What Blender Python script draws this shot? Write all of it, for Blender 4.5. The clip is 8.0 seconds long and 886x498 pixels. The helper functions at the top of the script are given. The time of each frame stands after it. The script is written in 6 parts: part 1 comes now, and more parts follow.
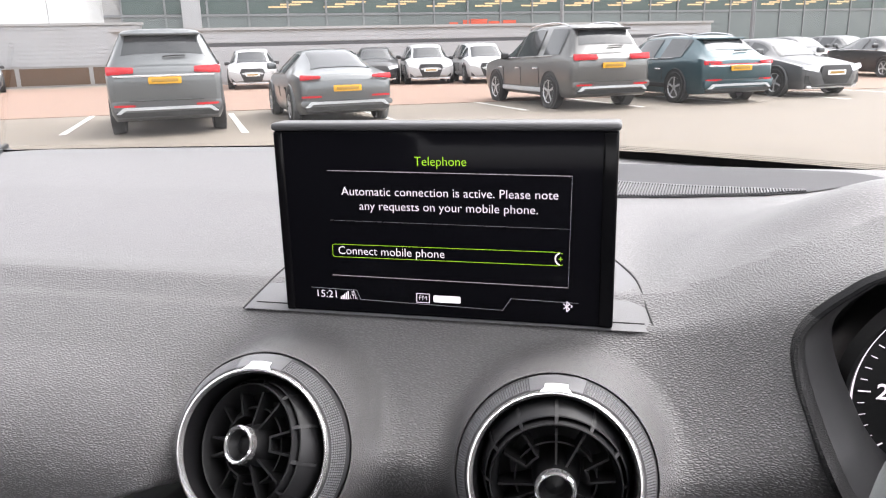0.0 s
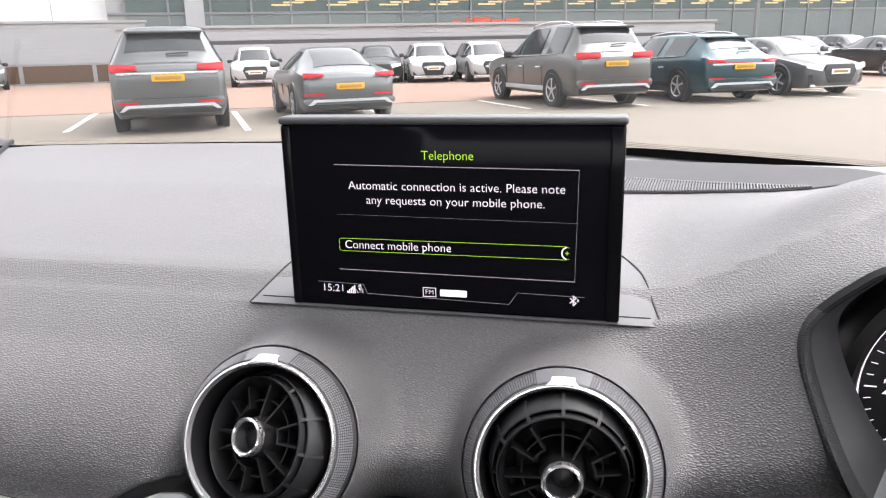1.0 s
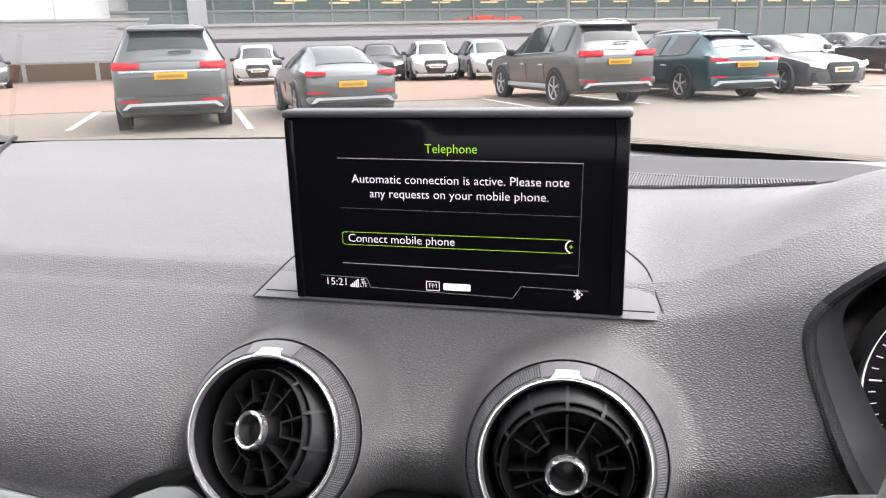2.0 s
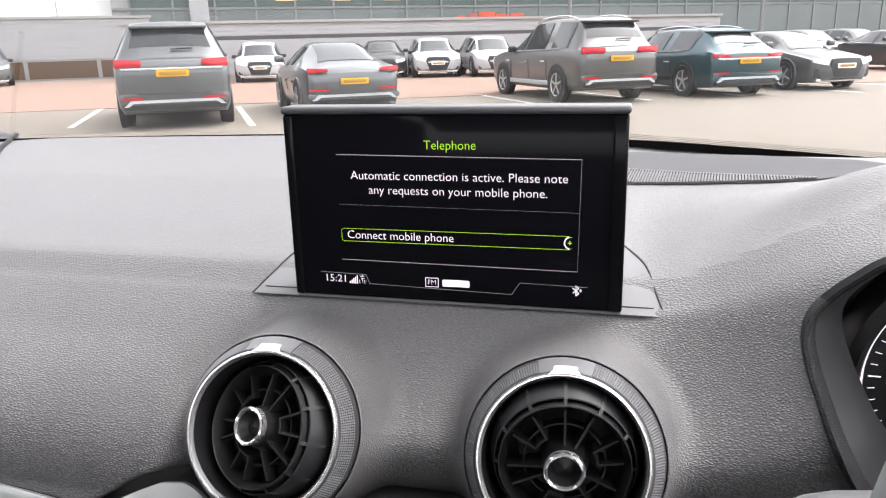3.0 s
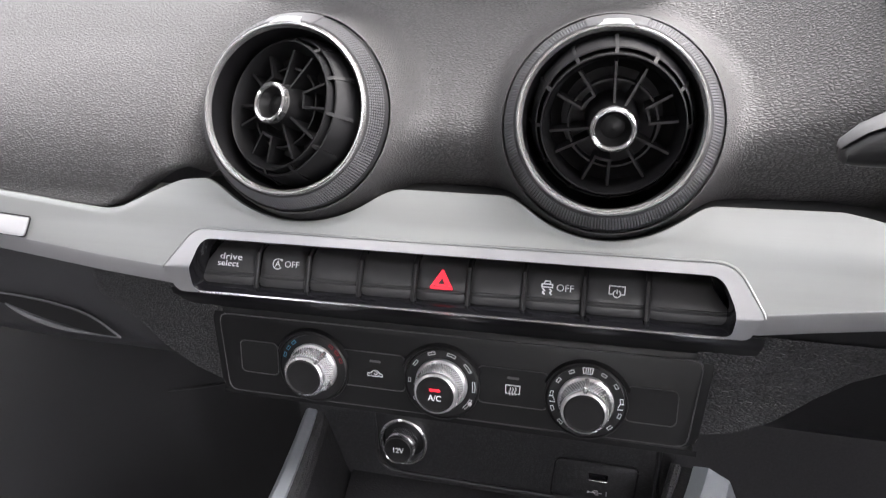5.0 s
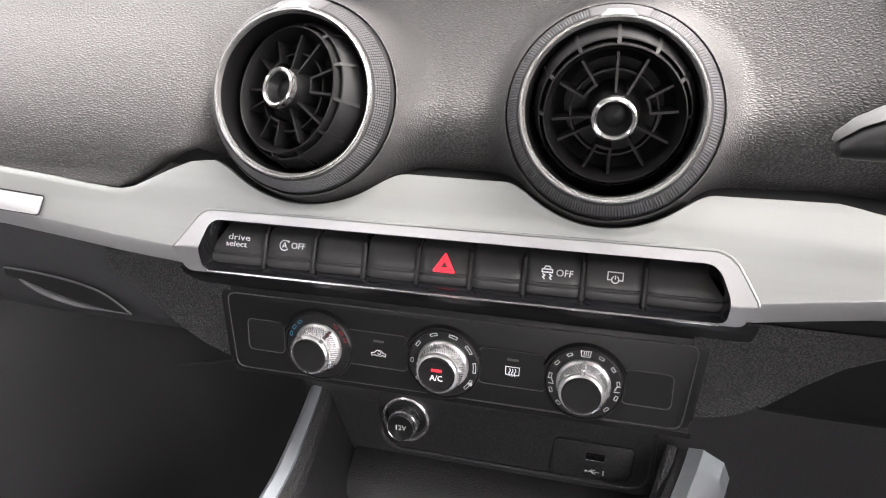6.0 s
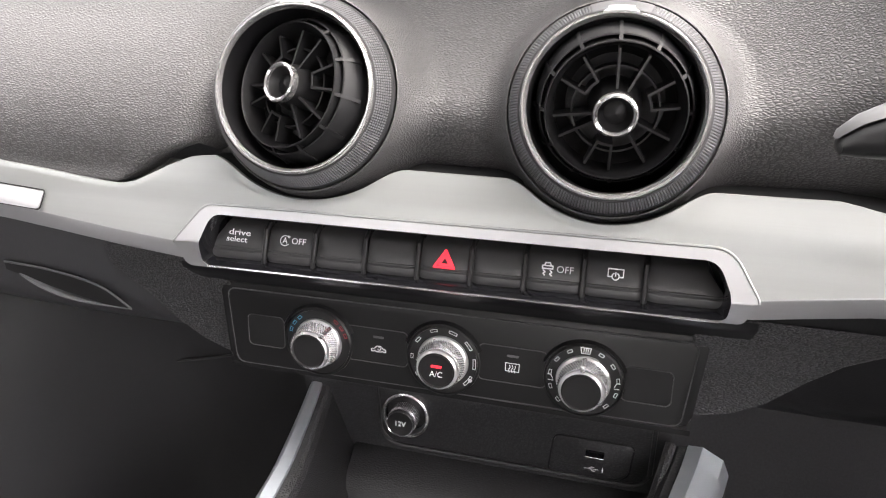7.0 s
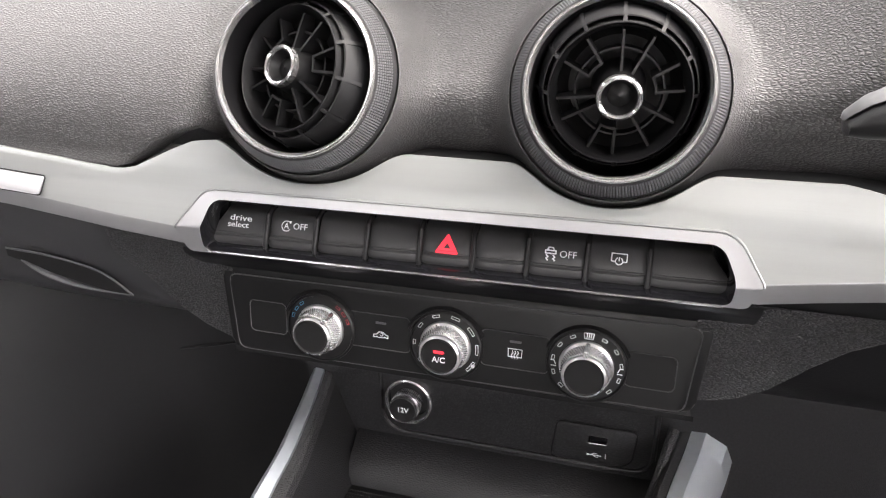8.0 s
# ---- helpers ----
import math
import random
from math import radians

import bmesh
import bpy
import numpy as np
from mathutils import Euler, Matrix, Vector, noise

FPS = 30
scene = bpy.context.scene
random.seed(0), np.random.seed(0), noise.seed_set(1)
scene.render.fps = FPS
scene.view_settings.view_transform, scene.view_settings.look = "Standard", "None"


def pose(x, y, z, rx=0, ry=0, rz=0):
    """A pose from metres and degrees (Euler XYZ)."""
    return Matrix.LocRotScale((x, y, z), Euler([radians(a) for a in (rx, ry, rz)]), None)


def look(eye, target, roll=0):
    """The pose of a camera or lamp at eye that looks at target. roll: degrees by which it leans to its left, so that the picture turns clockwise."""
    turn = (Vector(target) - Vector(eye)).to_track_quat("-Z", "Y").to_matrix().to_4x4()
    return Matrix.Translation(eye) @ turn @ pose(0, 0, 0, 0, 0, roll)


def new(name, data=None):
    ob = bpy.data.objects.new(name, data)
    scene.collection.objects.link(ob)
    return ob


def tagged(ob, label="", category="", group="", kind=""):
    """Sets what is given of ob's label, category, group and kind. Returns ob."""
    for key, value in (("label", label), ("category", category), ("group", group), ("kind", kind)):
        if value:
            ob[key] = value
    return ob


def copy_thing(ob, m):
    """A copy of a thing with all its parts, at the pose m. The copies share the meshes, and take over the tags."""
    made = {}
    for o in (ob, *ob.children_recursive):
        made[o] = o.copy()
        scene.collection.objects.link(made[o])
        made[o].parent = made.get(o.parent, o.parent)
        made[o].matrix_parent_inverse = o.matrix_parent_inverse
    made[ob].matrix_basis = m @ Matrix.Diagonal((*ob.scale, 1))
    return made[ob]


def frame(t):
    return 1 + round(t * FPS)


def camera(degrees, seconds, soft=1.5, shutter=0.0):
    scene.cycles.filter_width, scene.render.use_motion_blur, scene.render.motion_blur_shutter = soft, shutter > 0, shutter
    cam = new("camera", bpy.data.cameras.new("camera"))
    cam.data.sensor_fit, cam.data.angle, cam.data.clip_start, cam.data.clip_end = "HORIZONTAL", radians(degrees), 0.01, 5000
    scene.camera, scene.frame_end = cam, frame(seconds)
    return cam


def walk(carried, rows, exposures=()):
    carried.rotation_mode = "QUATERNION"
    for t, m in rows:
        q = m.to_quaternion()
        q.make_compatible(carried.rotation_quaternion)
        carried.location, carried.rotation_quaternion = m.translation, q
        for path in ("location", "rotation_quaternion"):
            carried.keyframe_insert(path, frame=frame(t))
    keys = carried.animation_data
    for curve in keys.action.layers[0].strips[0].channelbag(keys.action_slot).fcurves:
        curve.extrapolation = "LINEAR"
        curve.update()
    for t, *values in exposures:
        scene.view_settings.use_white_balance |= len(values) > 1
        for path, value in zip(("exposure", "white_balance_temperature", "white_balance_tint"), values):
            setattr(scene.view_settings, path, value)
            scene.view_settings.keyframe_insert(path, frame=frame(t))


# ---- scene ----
from mathutils.bvhtree import BVHTree

cam = camera(62.0, 8.0, soft=1.15, shutter=0.35)
PATH = [
    (0, (0.096, 0.022, 1.285), (-0.367, 1.897, 0.764), -1.5),
    (0.5, (0.097, 0.022, 1.284), (-0.37, 1.895, 0.76), -1.5),
    (1, (0.094, 0.02, 1.283), (-0.375, 1.892, 0.758), -1.4),
    (1.5, (0.093, 0.02, 1.281), (-0.379, 1.891, 0.753), -1.4),
    (3, (0.095, 0.02, 1.28), (-0.385, 1.886, 0.743), -1.5),
    (3.5, (0.096, 0.019, 1.28), (-0.388, 1.881, 0.731), -1.6),
    (4, (0.096, 0.016, 1.281), (-0.393, 1.868, 0.706), -1.7),
    (4.2, (0.093, 0.017, 1.274), (-0.398, 1.861, 0.676), -1.8),
    (4.3, (0.0943, 0.0182, 1.2672), (-0.4115, 1.8540, 0.6620), -1.9),
    (4.4, (0.094, 0.017, 1.256), (-0.403, 1.845, 0.617), -2.0),
    (4.5, (0.092, 0.016, 1.245), (-0.404, 1.837, 0.583), -2.0),
    (4.6, (0.089, 0.016, 1.232), (-0.401, 1.817, 0.513), -2.1),
    (4.7, (0.0872, 0.0160, 1.2215), (-0.4060, 1.7980, 0.4640), -2.15),
    (4.8, (0.084, 0.015, 1.206), (-0.402, 1.775, 0.39), -2.3),
    (5, (0.084, 0.011, 1.182), (-0.412, 1.749, 0.326), -2.4),
    (5.2, (0.086, 0.011, 1.186), (-0.41, 1.728, 0.288), -2.4),
    (6.5, (0.088, 0.004, 1.188), (-0.428, 1.708, 0.278), -1.8),
    (7, (0.088, 0.006, 1.187), (-0.424, 1.71, 0.273), -1.7),
    (7.5, (0.089, 0.007, 1.186), (-0.426, 1.703, 0.259), -1.8),
    (8, (0.088, 0.007, 1.184), (-0.429, 1.696, 0.245), -1.9),
]
EXPOSURES = [(0, 1.78, 6550, 15), (4.1, 1.78, 6550, 15), (4.6, 1.84, 6550, 15), (5.2, 2.08, 6700, 15), (6.3, 2.28, 6950, 15), (8.0, 2.28, 6950, 15)]
walk(cam, [(t, look(eye, target, roll)) for t, eye, target, roll in PATH], EXPOSURES)

# ---- light: overcast daylight through the car's windows ----
world = bpy.data.worlds.new("overcast_sky")
scene.world = world
world.use_nodes = True
wt = world.node_tree
sky = wt.nodes.new("ShaderNodeTexSky")
sky.sky_type = "NISHITA"
sky.sun_disc = False
sky.sun_elevation = radians(58)
sky.sun_rotation = radians(58)
sky.dust_density = 3.0
grey = wt.nodes.new("ShaderNodeHueSaturation")
grey.inputs["Saturation"].default_value = 0.12
grey.inputs["Value"].default_value = 5.6
wt.links.new(sky.outputs["Color"], grey.inputs["Color"])
bg = wt.nodes["Background"]
wt.links.new(grey.outputs["Color"], bg.inputs["Color"])
bg.inputs["Strength"].default_value = 0.13
sun = new("sun", bpy.data.lights.new("sun", "SUN"))
sun.data.energy = 0.8
sun.data.angle = radians(75)
sun.data.color = (1.0, 0.95, 0.92)
sun.matrix_world = look((0, 0, 24), (-12.7, -7.95, 0))


# ---- materials ----
def nodes_of(name):
    m = bpy.data.materials.new(name)
    m.use_nodes = True
    return m, m.node_tree, m.node_tree.nodes["Principled BSDF"]


def mat(name, colour, rough=0.5, metal=0.0, vary=0.12, scale=40.0, bump=0.0, bump_scale=800.0, rough_vary=0.08, coat=0.0, stretch=(1, 1, 1), spec=0.5, emit=0.0):
    """A plain surface whose tone and gloss drift at two scales, with fine relief."""
    m, nt, p = nodes_of(name)
    tc = nt.nodes.new("ShaderNodeTexCoord")
    mp = nt.nodes.new("ShaderNodeMapping")
    mp.inputs["Scale"].default_value = stretch
    nt.links.new(tc.outputs["Object"], mp.inputs["Vector"])
    big = nt.nodes.new("ShaderNodeTexNoise")
    big.inputs["Scale"].default_value = scale
    big.inputs["Detail"].default_value = 6
    nt.links.new(mp.outputs["Vector"], big.inputs["Vector"])
    ramp = nt.nodes.new("ShaderNodeMapRange")
    ramp.inputs["To Min"].default_value = 1 - vary
    ramp.inputs["To Max"].default_value = 1 + vary
    nt.links.new(big.outputs["Fac"], ramp.inputs["Value"])
    mul = nt.nodes.new("ShaderNodeVectorMath")
    mul.operation = "SCALE"
    mul.inputs[0].default_value = colour[:3]
    nt.links.new(ramp.outputs["Result"], mul.inputs["Scale"])
    nt.links.new(mul.outputs["Vector"], p.inputs["Base Color"])
    rr = nt.nodes.new("ShaderNodeMapRange")
    rr.inputs["To Min"].default_value = max(0.0, rough - rough_vary)
    rr.inputs["To Max"].default_value = min(1.0, rough + rough_vary)
    nt.links.new(big.outputs["Fac"], rr.inputs["Value"])
    nt.links.new(rr.outputs["Result"], p.inputs["Roughness"])
    p.inputs["Metallic"].default_value = metal
    p.inputs["Coat Weight"].default_value = coat
    p.inputs["Specular IOR Level"].default_value = spec
    if emit:
        p.inputs["Emission Color"].default_value = (*colour[:3], 1)
        p.inputs["Emission Strength"].default_value = emit
    if bump:
        fine = nt.nodes.new("ShaderNodeTexNoise")
        fine.inputs["Scale"].default_value = bump_scale
        fine.inputs["Detail"].default_value = 3
        nt.links.new(mp.outputs["Vector"], fine.inputs["Vector"])
        b = nt.nodes.new("ShaderNodeBump")
        b.inputs["Strength"].default_value = bump
        b.inputs["Distance"].default_value = 0.0006
        nt.links.new(fine.outputs["Fac"], b.inputs["Height"])
        nt.links.new(b.outputs["Normal"], p.inputs["Normal"])
    return m


def grained(name, colour, rough, cell, depth, strength=1.0, spec=0.5):
    """Leather-look skin moulded in pebbles with creases between them, stretched along the dash; the creases' shade is
    painted into the colour.
    """
    m, nt, p = nodes_of(name)
    tc = nt.nodes.new("ShaderNodeTexCoord")
    mp = nt.nodes.new("ShaderNodeMapping")
    mp.inputs["Scale"].default_value = (0.46, 1.0, 1.0)
    nt.links.new(tc.outputs["Object"], mp.inputs["Vector"])
    warp = nt.nodes.new("ShaderNodeTexNoise")
    warp.inputs["Scale"].default_value = 1.1 / cell
    warp.inputs["Detail"].default_value = 2
    nt.links.new(mp.outputs["Vector"], warp.inputs["Vector"])
    shift = nt.nodes.new("ShaderNodeVectorMath")
    shift.operation = "MULTIPLY_ADD"
    shift.inputs[1].default_value = (cell * 0.4,) * 3
    nt.links.new(warp.outputs["Color"], shift.inputs[0])
    nt.links.new(mp.outputs["Vector"], shift.inputs[2])
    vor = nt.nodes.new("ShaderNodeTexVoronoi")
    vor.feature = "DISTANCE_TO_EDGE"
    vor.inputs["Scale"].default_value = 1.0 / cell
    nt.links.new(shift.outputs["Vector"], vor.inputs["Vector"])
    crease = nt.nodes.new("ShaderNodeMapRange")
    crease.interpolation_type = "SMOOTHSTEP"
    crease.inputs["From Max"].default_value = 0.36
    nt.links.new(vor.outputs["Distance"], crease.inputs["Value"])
    big = nt.nodes.new("ShaderNodeTexNoise")
    big.inputs["Scale"].default_value = 18
    big.inputs["Detail"].default_value = 5
    nt.links.new(tc.outputs["Object"], big.inputs["Vector"])
    tone = nt.nodes.new("ShaderNodeMapRange")
    tone.inputs["To Min"].default_value = 0.88
    tone.inputs["To Max"].default_value = 1.12
    nt.links.new(big.outputs["Fac"], tone.inputs["Value"])
    mul = nt.nodes.new("ShaderNodeVectorMath")
    mul.operation = "SCALE"
    mul.inputs[0].default_value = colour
    # Shade of the creases, painted into the tone down to two thirds.
    crease_shade = nt.nodes.new("ShaderNodeMapRange")
    crease_shade.inputs["To Min"].default_value = 0.66
    crease_shade.inputs["To Max"].default_value = 1.06
    nt.links.new(crease.outputs["Result"], crease_shade.inputs["Value"])
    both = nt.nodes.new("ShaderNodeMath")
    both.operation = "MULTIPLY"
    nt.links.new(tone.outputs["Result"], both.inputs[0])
    nt.links.new(crease_shade.outputs["Result"], both.inputs[1])
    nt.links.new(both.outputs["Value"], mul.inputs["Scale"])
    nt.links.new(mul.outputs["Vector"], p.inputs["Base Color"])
    p.inputs["Roughness"].default_value = rough
    p.inputs["Specular IOR Level"].default_value = spec
    b = nt.nodes.new("ShaderNodeBump")
    b.inputs["Strength"].default_value = strength
    b.inputs["Distance"].default_value = depth
    nt.links.new(crease.outputs["Result"], b.inputs["Height"])
    nt.links.new(b.outputs["Normal"], p.inputs["Normal"])
    return m


def glowing(name, colour, strength):
    m, nt, p = nodes_of(name)
    p.inputs["Base Color"].default_value = (*[c * 0.2 for c in colour], 1)
    p.inputs["Emission Color"].default_value = (*colour, 1)
    p.inputs["Emission Strength"].default_value = strength
    p.inputs["Roughness"].default_value = 0.4
    return m


def clear_glass(name, tint=(0.31, 0.318, 0.314)):
    m = bpy.data.materials.new(name)
    m.use_nodes = True
    nt = m.node_tree
    nt.nodes.clear()
    out = nt.nodes.new("ShaderNodeOutputMaterial")
    mix = nt.nodes.new("ShaderNodeMixShader")
    fr = nt.nodes.new("ShaderNodeFresnel")
    fr.inputs["IOR"].default_value = 1.45
    tr = nt.nodes.new("ShaderNodeBsdfTransparent")
    tr.inputs["Color"].default_value = (*tint, 1)
    gl = nt.nodes.new("ShaderNodeBsdfGlossy")
    gl.inputs["Roughness"].default_value = 0.02
    nt.links.new(fr.outputs["Fac"], mix.inputs["Fac"])
    nt.links.new(tr.outputs["BSDF"], mix.inputs[1])
    nt.links.new(gl.outputs["BSDF"], mix.inputs[2])
    nt.links.new(mix.outputs["Shader"], out.inputs["Surface"])
    return m


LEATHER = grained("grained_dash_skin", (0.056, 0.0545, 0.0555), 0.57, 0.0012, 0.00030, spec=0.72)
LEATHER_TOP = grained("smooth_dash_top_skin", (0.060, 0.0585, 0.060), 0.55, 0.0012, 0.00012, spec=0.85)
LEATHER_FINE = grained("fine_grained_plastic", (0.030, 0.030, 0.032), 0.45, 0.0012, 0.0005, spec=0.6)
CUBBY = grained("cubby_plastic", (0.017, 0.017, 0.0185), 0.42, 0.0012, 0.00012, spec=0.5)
SMOOTH_GREY = mat("smooth_grey_plastic", (0.075, 0.075, 0.079), 0.45, vary=0.05, bump=0.15, bump_scale=1500)
BLACK_SATIN = mat("black_satin_plastic", (0.007, 0.007, 0.0075), 0.42, vary=0.15, bump=0.12, bump_scale=1500, spec=0.4)
BLACK_MATT = mat("black_matt_plastic", (0.006, 0.006, 0.0065), 0.6, vary=0.15, bump=0.2, bump_scale=1200, spec=0.25)
KNURL = mat("knurled_silver", (0.72, 0.72, 0.73), 0.25, metal=0.9, vary=0.05)
VENT_BLACK = mat("black_vent_plastic", (0.0055, 0.0055, 0.006), 0.42, vary=0.15, bump=0.1, bump_scale=1500, spec=0.3)
BLACK_RAIL = mat("black_screen_rail", (0.003, 0.003, 0.0035), 0.12, vary=0.1, rough_vary=0.03, spec=0.06)
BLACK_GLOSS = mat("black_gloss_plastic", (0.006, 0.006, 0.007), 0.12, vary=0.1, rough_vary=0.03)
STRIP_BLACK = mat("black_semi_gloss_strip", (0.008, 0.008, 0.009), 0.30, vary=0.1, rough_vary=0.04)
BUTTON_MAT = mat("button_black", (0.030, 0.030, 0.031), 0.36, vary=0.12, bump=0.1, bump_scale=1800, spec=0.4)
PANEL_MAT = mat("panel_black", (0.0075, 0.0075, 0.008), 0.42, vary=0.12, bump=0.12, bump_scale=1800, spec=0.3)
ALU = mat("brushed_aluminium", (0.34, 0.353, 0.346), 0.40, metal=0.8, vary=0.06, scale=60, stretch=(0.05, 1, 6), bump=0.05, bump_scale=900, rough_vary=0.06)
ALU_EDGE = mat("polished_aluminium_edge", (0.47, 0.476, 0.488), 0.36, metal=0.75, vary=0.05, scale=60, stretch=(0.1, 1, 3))
RING = mat("satin_silver_ring", (0.62, 0.62, 0.62), 0.24, metal=0.9, vary=0.03, scale=15, rough_vary=0.02)
RAIL_MAT = mat("satin_rail", (0.52, 0.56, 0.60), 0.36, metal=0.75, vary=0.05, scale=20)
STALK_SILVER = mat("stalk_silver", (0.095, 0.095, 0.098), 0.45, metal=0.5, vary=0.05)
CHROME = mat("satin_chrome", (0.74, 0.74, 0.75), 0.18, metal=0.95, vary=0.04, scale=15, rough_vary=0.02)
SILVER = mat("silver_paint", (0.70, 0.71, 0.72), 0.3, metal=0.6, vary=0.04)
# Paler than the collar: the raised dots' highlights are put into their colour.
GRIP_DOT = mat("grip_dot_highlights", (0.10, 0.10, 0.106), 0.4, vary=0.1)
LIP_BLACK = mat("soft_black_lip", (0.006, 0.006, 0.0065), 0.7, vary=0.12, bump=0.3, bump_scale=900, spec=0.1)
GRIP = mat("dark_grey_grip", (0.016, 0.016, 0.017), 0.45, vary=0.12, bump=0.1, bump_scale=1500, spec=0.35)
CARPET = mat("black_carpet", (0.045, 0.045, 0.048), 0.95, vary=0.4, scale=300, bump=0.8, bump_scale=900)
SCREEN_GLASS = mat("dark_display_glass", (0.003, 0.003, 0.004), 0.07, vary=0.05, rough_vary=0.02, spec=0.035)
HEADLINER = mat("grey_headliner_cloth", (0.32, 0.315, 0.31), 0.9, vary=0.08, scale=200, bump=0.4, bump_scale=700)
TRIM_DARK = mat("dark_door_trim", (0.03, 0.03, 0.032), 0.6, vary=0.15)
WHITE_GLOW = glowing("white_backlit_print", (1.0, 0.90, 1.0), 0.34)
WHITE_DIM = glowing("dim_white_line", (1.0, 0.86, 0.95), 0.06)
GREY_LINE = glowing("faint_grey_line", (0.8, 0.8, 0.9), 0.003)
GREEN_GLOW = glowing("green_backlit_print", (0.42, 0.85, 0.02), 0.25)
RED_GLOW = glowing("red_backlit_print", (1.0, 0.03, 0.05), 0.5)
PRINT = mat("white_print", (0.75, 0.75, 0.77), 0.5, vary=0.05)
PRINT_BLUE = mat("blue_print", (0.10, 0.35, 0.55), 0.5, vary=0.05)
PRINT_RED = mat("red_print", (0.35, 0.03, 0.04), 0.5, vary=0.05)
GLASS = clear_glass("windscreen_glass")
STRIP = mat("bright_satin_strip", (0.36, 0.37, 0.38), 0.3, metal=0.1, vary=0.05)


# ---- helpers for building ----
def mesh_of(name, bm, material, smooth=True, sharp=35):
    bmesh.ops.recalc_face_normals(bm, faces=bm.faces)
    me = bpy.data.meshes.new(name)
    bm.to_mesh(me)
    bm.free()
    if material:
        me.materials.append(material)
    if smooth:
        me.shade_smooth()
        me.set_sharp_from_angle(angle=radians(sharp))
    return me


def part(name, bm, material, parent=None, label="", local=False, smooth=True, sharp=35):
    ob = new(name, mesh_of(name, bm, material, smooth, sharp))
    if parent is not None:
        ob.parent = parent
        if not local and parent.parent is None:
            ob.matrix_parent_inverse = parent.matrix_basis.inverted()
    if label:
        tagged(ob, label)
    return ob


def thing(name, m, label, category, group="", kind=""):
    ob = new(name)
    ob.empty_display_size = 0.02
    ob.matrix_basis = m
    return tagged(ob, label, category, group, kind)


def box(bm, lo, hi, bevel=0.0, segs=2):
    ret = bmesh.ops.create_cube(bm, size=1)
    vs = ret["verts"]
    c = [(a + b) / 2 for a, b in zip(lo, hi)]
    d = [b - a for a, b in zip(lo, hi)]
    for v in vs:
        v.co = Vector((c[i] + v.co[i] * d[i] for i in range(3)))
    if bevel:
        es = list({e for v in vs for e in v.link_edges})
        bmesh.ops.bevel(bm, geom=es, offset=bevel, segments=segs, affect="EDGES", profile=0.5)
    return bm


def boxed(lo, hi, bevel=0.0, segs=2):
    return box(bmesh.new(), lo, hi, bevel, segs)


def grid_mesh(rows, closed=False, bm=None):
    """A skin over rows of points, all rows of one length; closed joins each row's ends."""
    bm = bm or bmesh.new()
    vs = [[bm.verts.new(p) for p in r] for r in rows]
    n = len(vs[0])
    for a, b in zip(vs, vs[1:]):
        for i in range(n if closed else n - 1):
            j = (i + 1) % n
            bm.faces.new((a[i], a[j], b[j], b[i]))
    return bm, vs


def lathe(profile, n=96, m=None, bm=None, a0=0.0, a1=2 * math.pi):
    """Turns (radius, height) points round the local z axis."""
    bm = bm or bmesh.new()
    full = abs(a1 - a0 - 2 * math.pi) < 1e-6
    k = n if full else n + 1
    rows = []
    for r, z in profile:
        rows.append([Vector((r * math.cos(a0 + (a1 - a0) * i / n), r * math.sin(a0 + (a1 - a0) * i / n), z)) for i in range(k)])
    if m is not None:
        rows = [[m @ p for p in r] for r in rows]
    grid_mesh(rows, full, bm)
    return bm


def slab(outline, place, thick, bm=None, bevel=0.0):
    """A plate: outline in (u, v), place(u, v, d) gives the point d metres in front of the surface."""
    bm = bm or bmesh.new()
    front = [bm.verts.new(place(u, v, thick)) for u, v in outline]
    back = [bm.verts.new(place(u, v, 0.0)) for u, v in outline]
    n = len(outline)
    f = bm.faces.new(front)
    bm.faces.new(list(reversed(back)))
    for i in range(n):
        j = (i + 1) % n
        bm.faces.new((front[i], back[i], back[j], front[j]))
    if bevel:
        bmesh.ops.bevel(bm, geom=list(f.edges), offset=bevel, segments=2, affect="EDGES", profile=0.5)
    return bm


def ring_slab(outer, inner, place, thick, bm=None):
    """A flat frame between two outlines with equally many points."""
    bm = bm or bmesh.new()
    n = len(outer)
    of, ob_, nf, nb = ([bm.verts.new(place(u, v, d)) for u, v in line] for line, d in ((outer, thick), (outer, 0), (inner, thick), (inner, 0)))
    for i in range(n):
        j = (i + 1) % n
        bm.faces.new((of[i], of[j], nf[j], nf[i]))
        bm.faces.new((ob_[i], ob_[j], of[j], of[i]))
        bm.faces.new((nf[i], nf[j], nb[j], nb[i]))
    return bm


def rounded(u0, v0, u1, v1, r, k=5):
    pts = []
    for cu, cv, a in ((u1 - r, v1 - r, 0), (u0 + r, v1 - r, 90), (u0 + r, v0 + r, 180), (u1 - r, v0 + r, 270)):
        for i in range(k + 1):
            w = radians(a + 90 * i / k)
            pts.append((cu + r * math.cos(w), cv + r * math.sin(w)))
    return pts


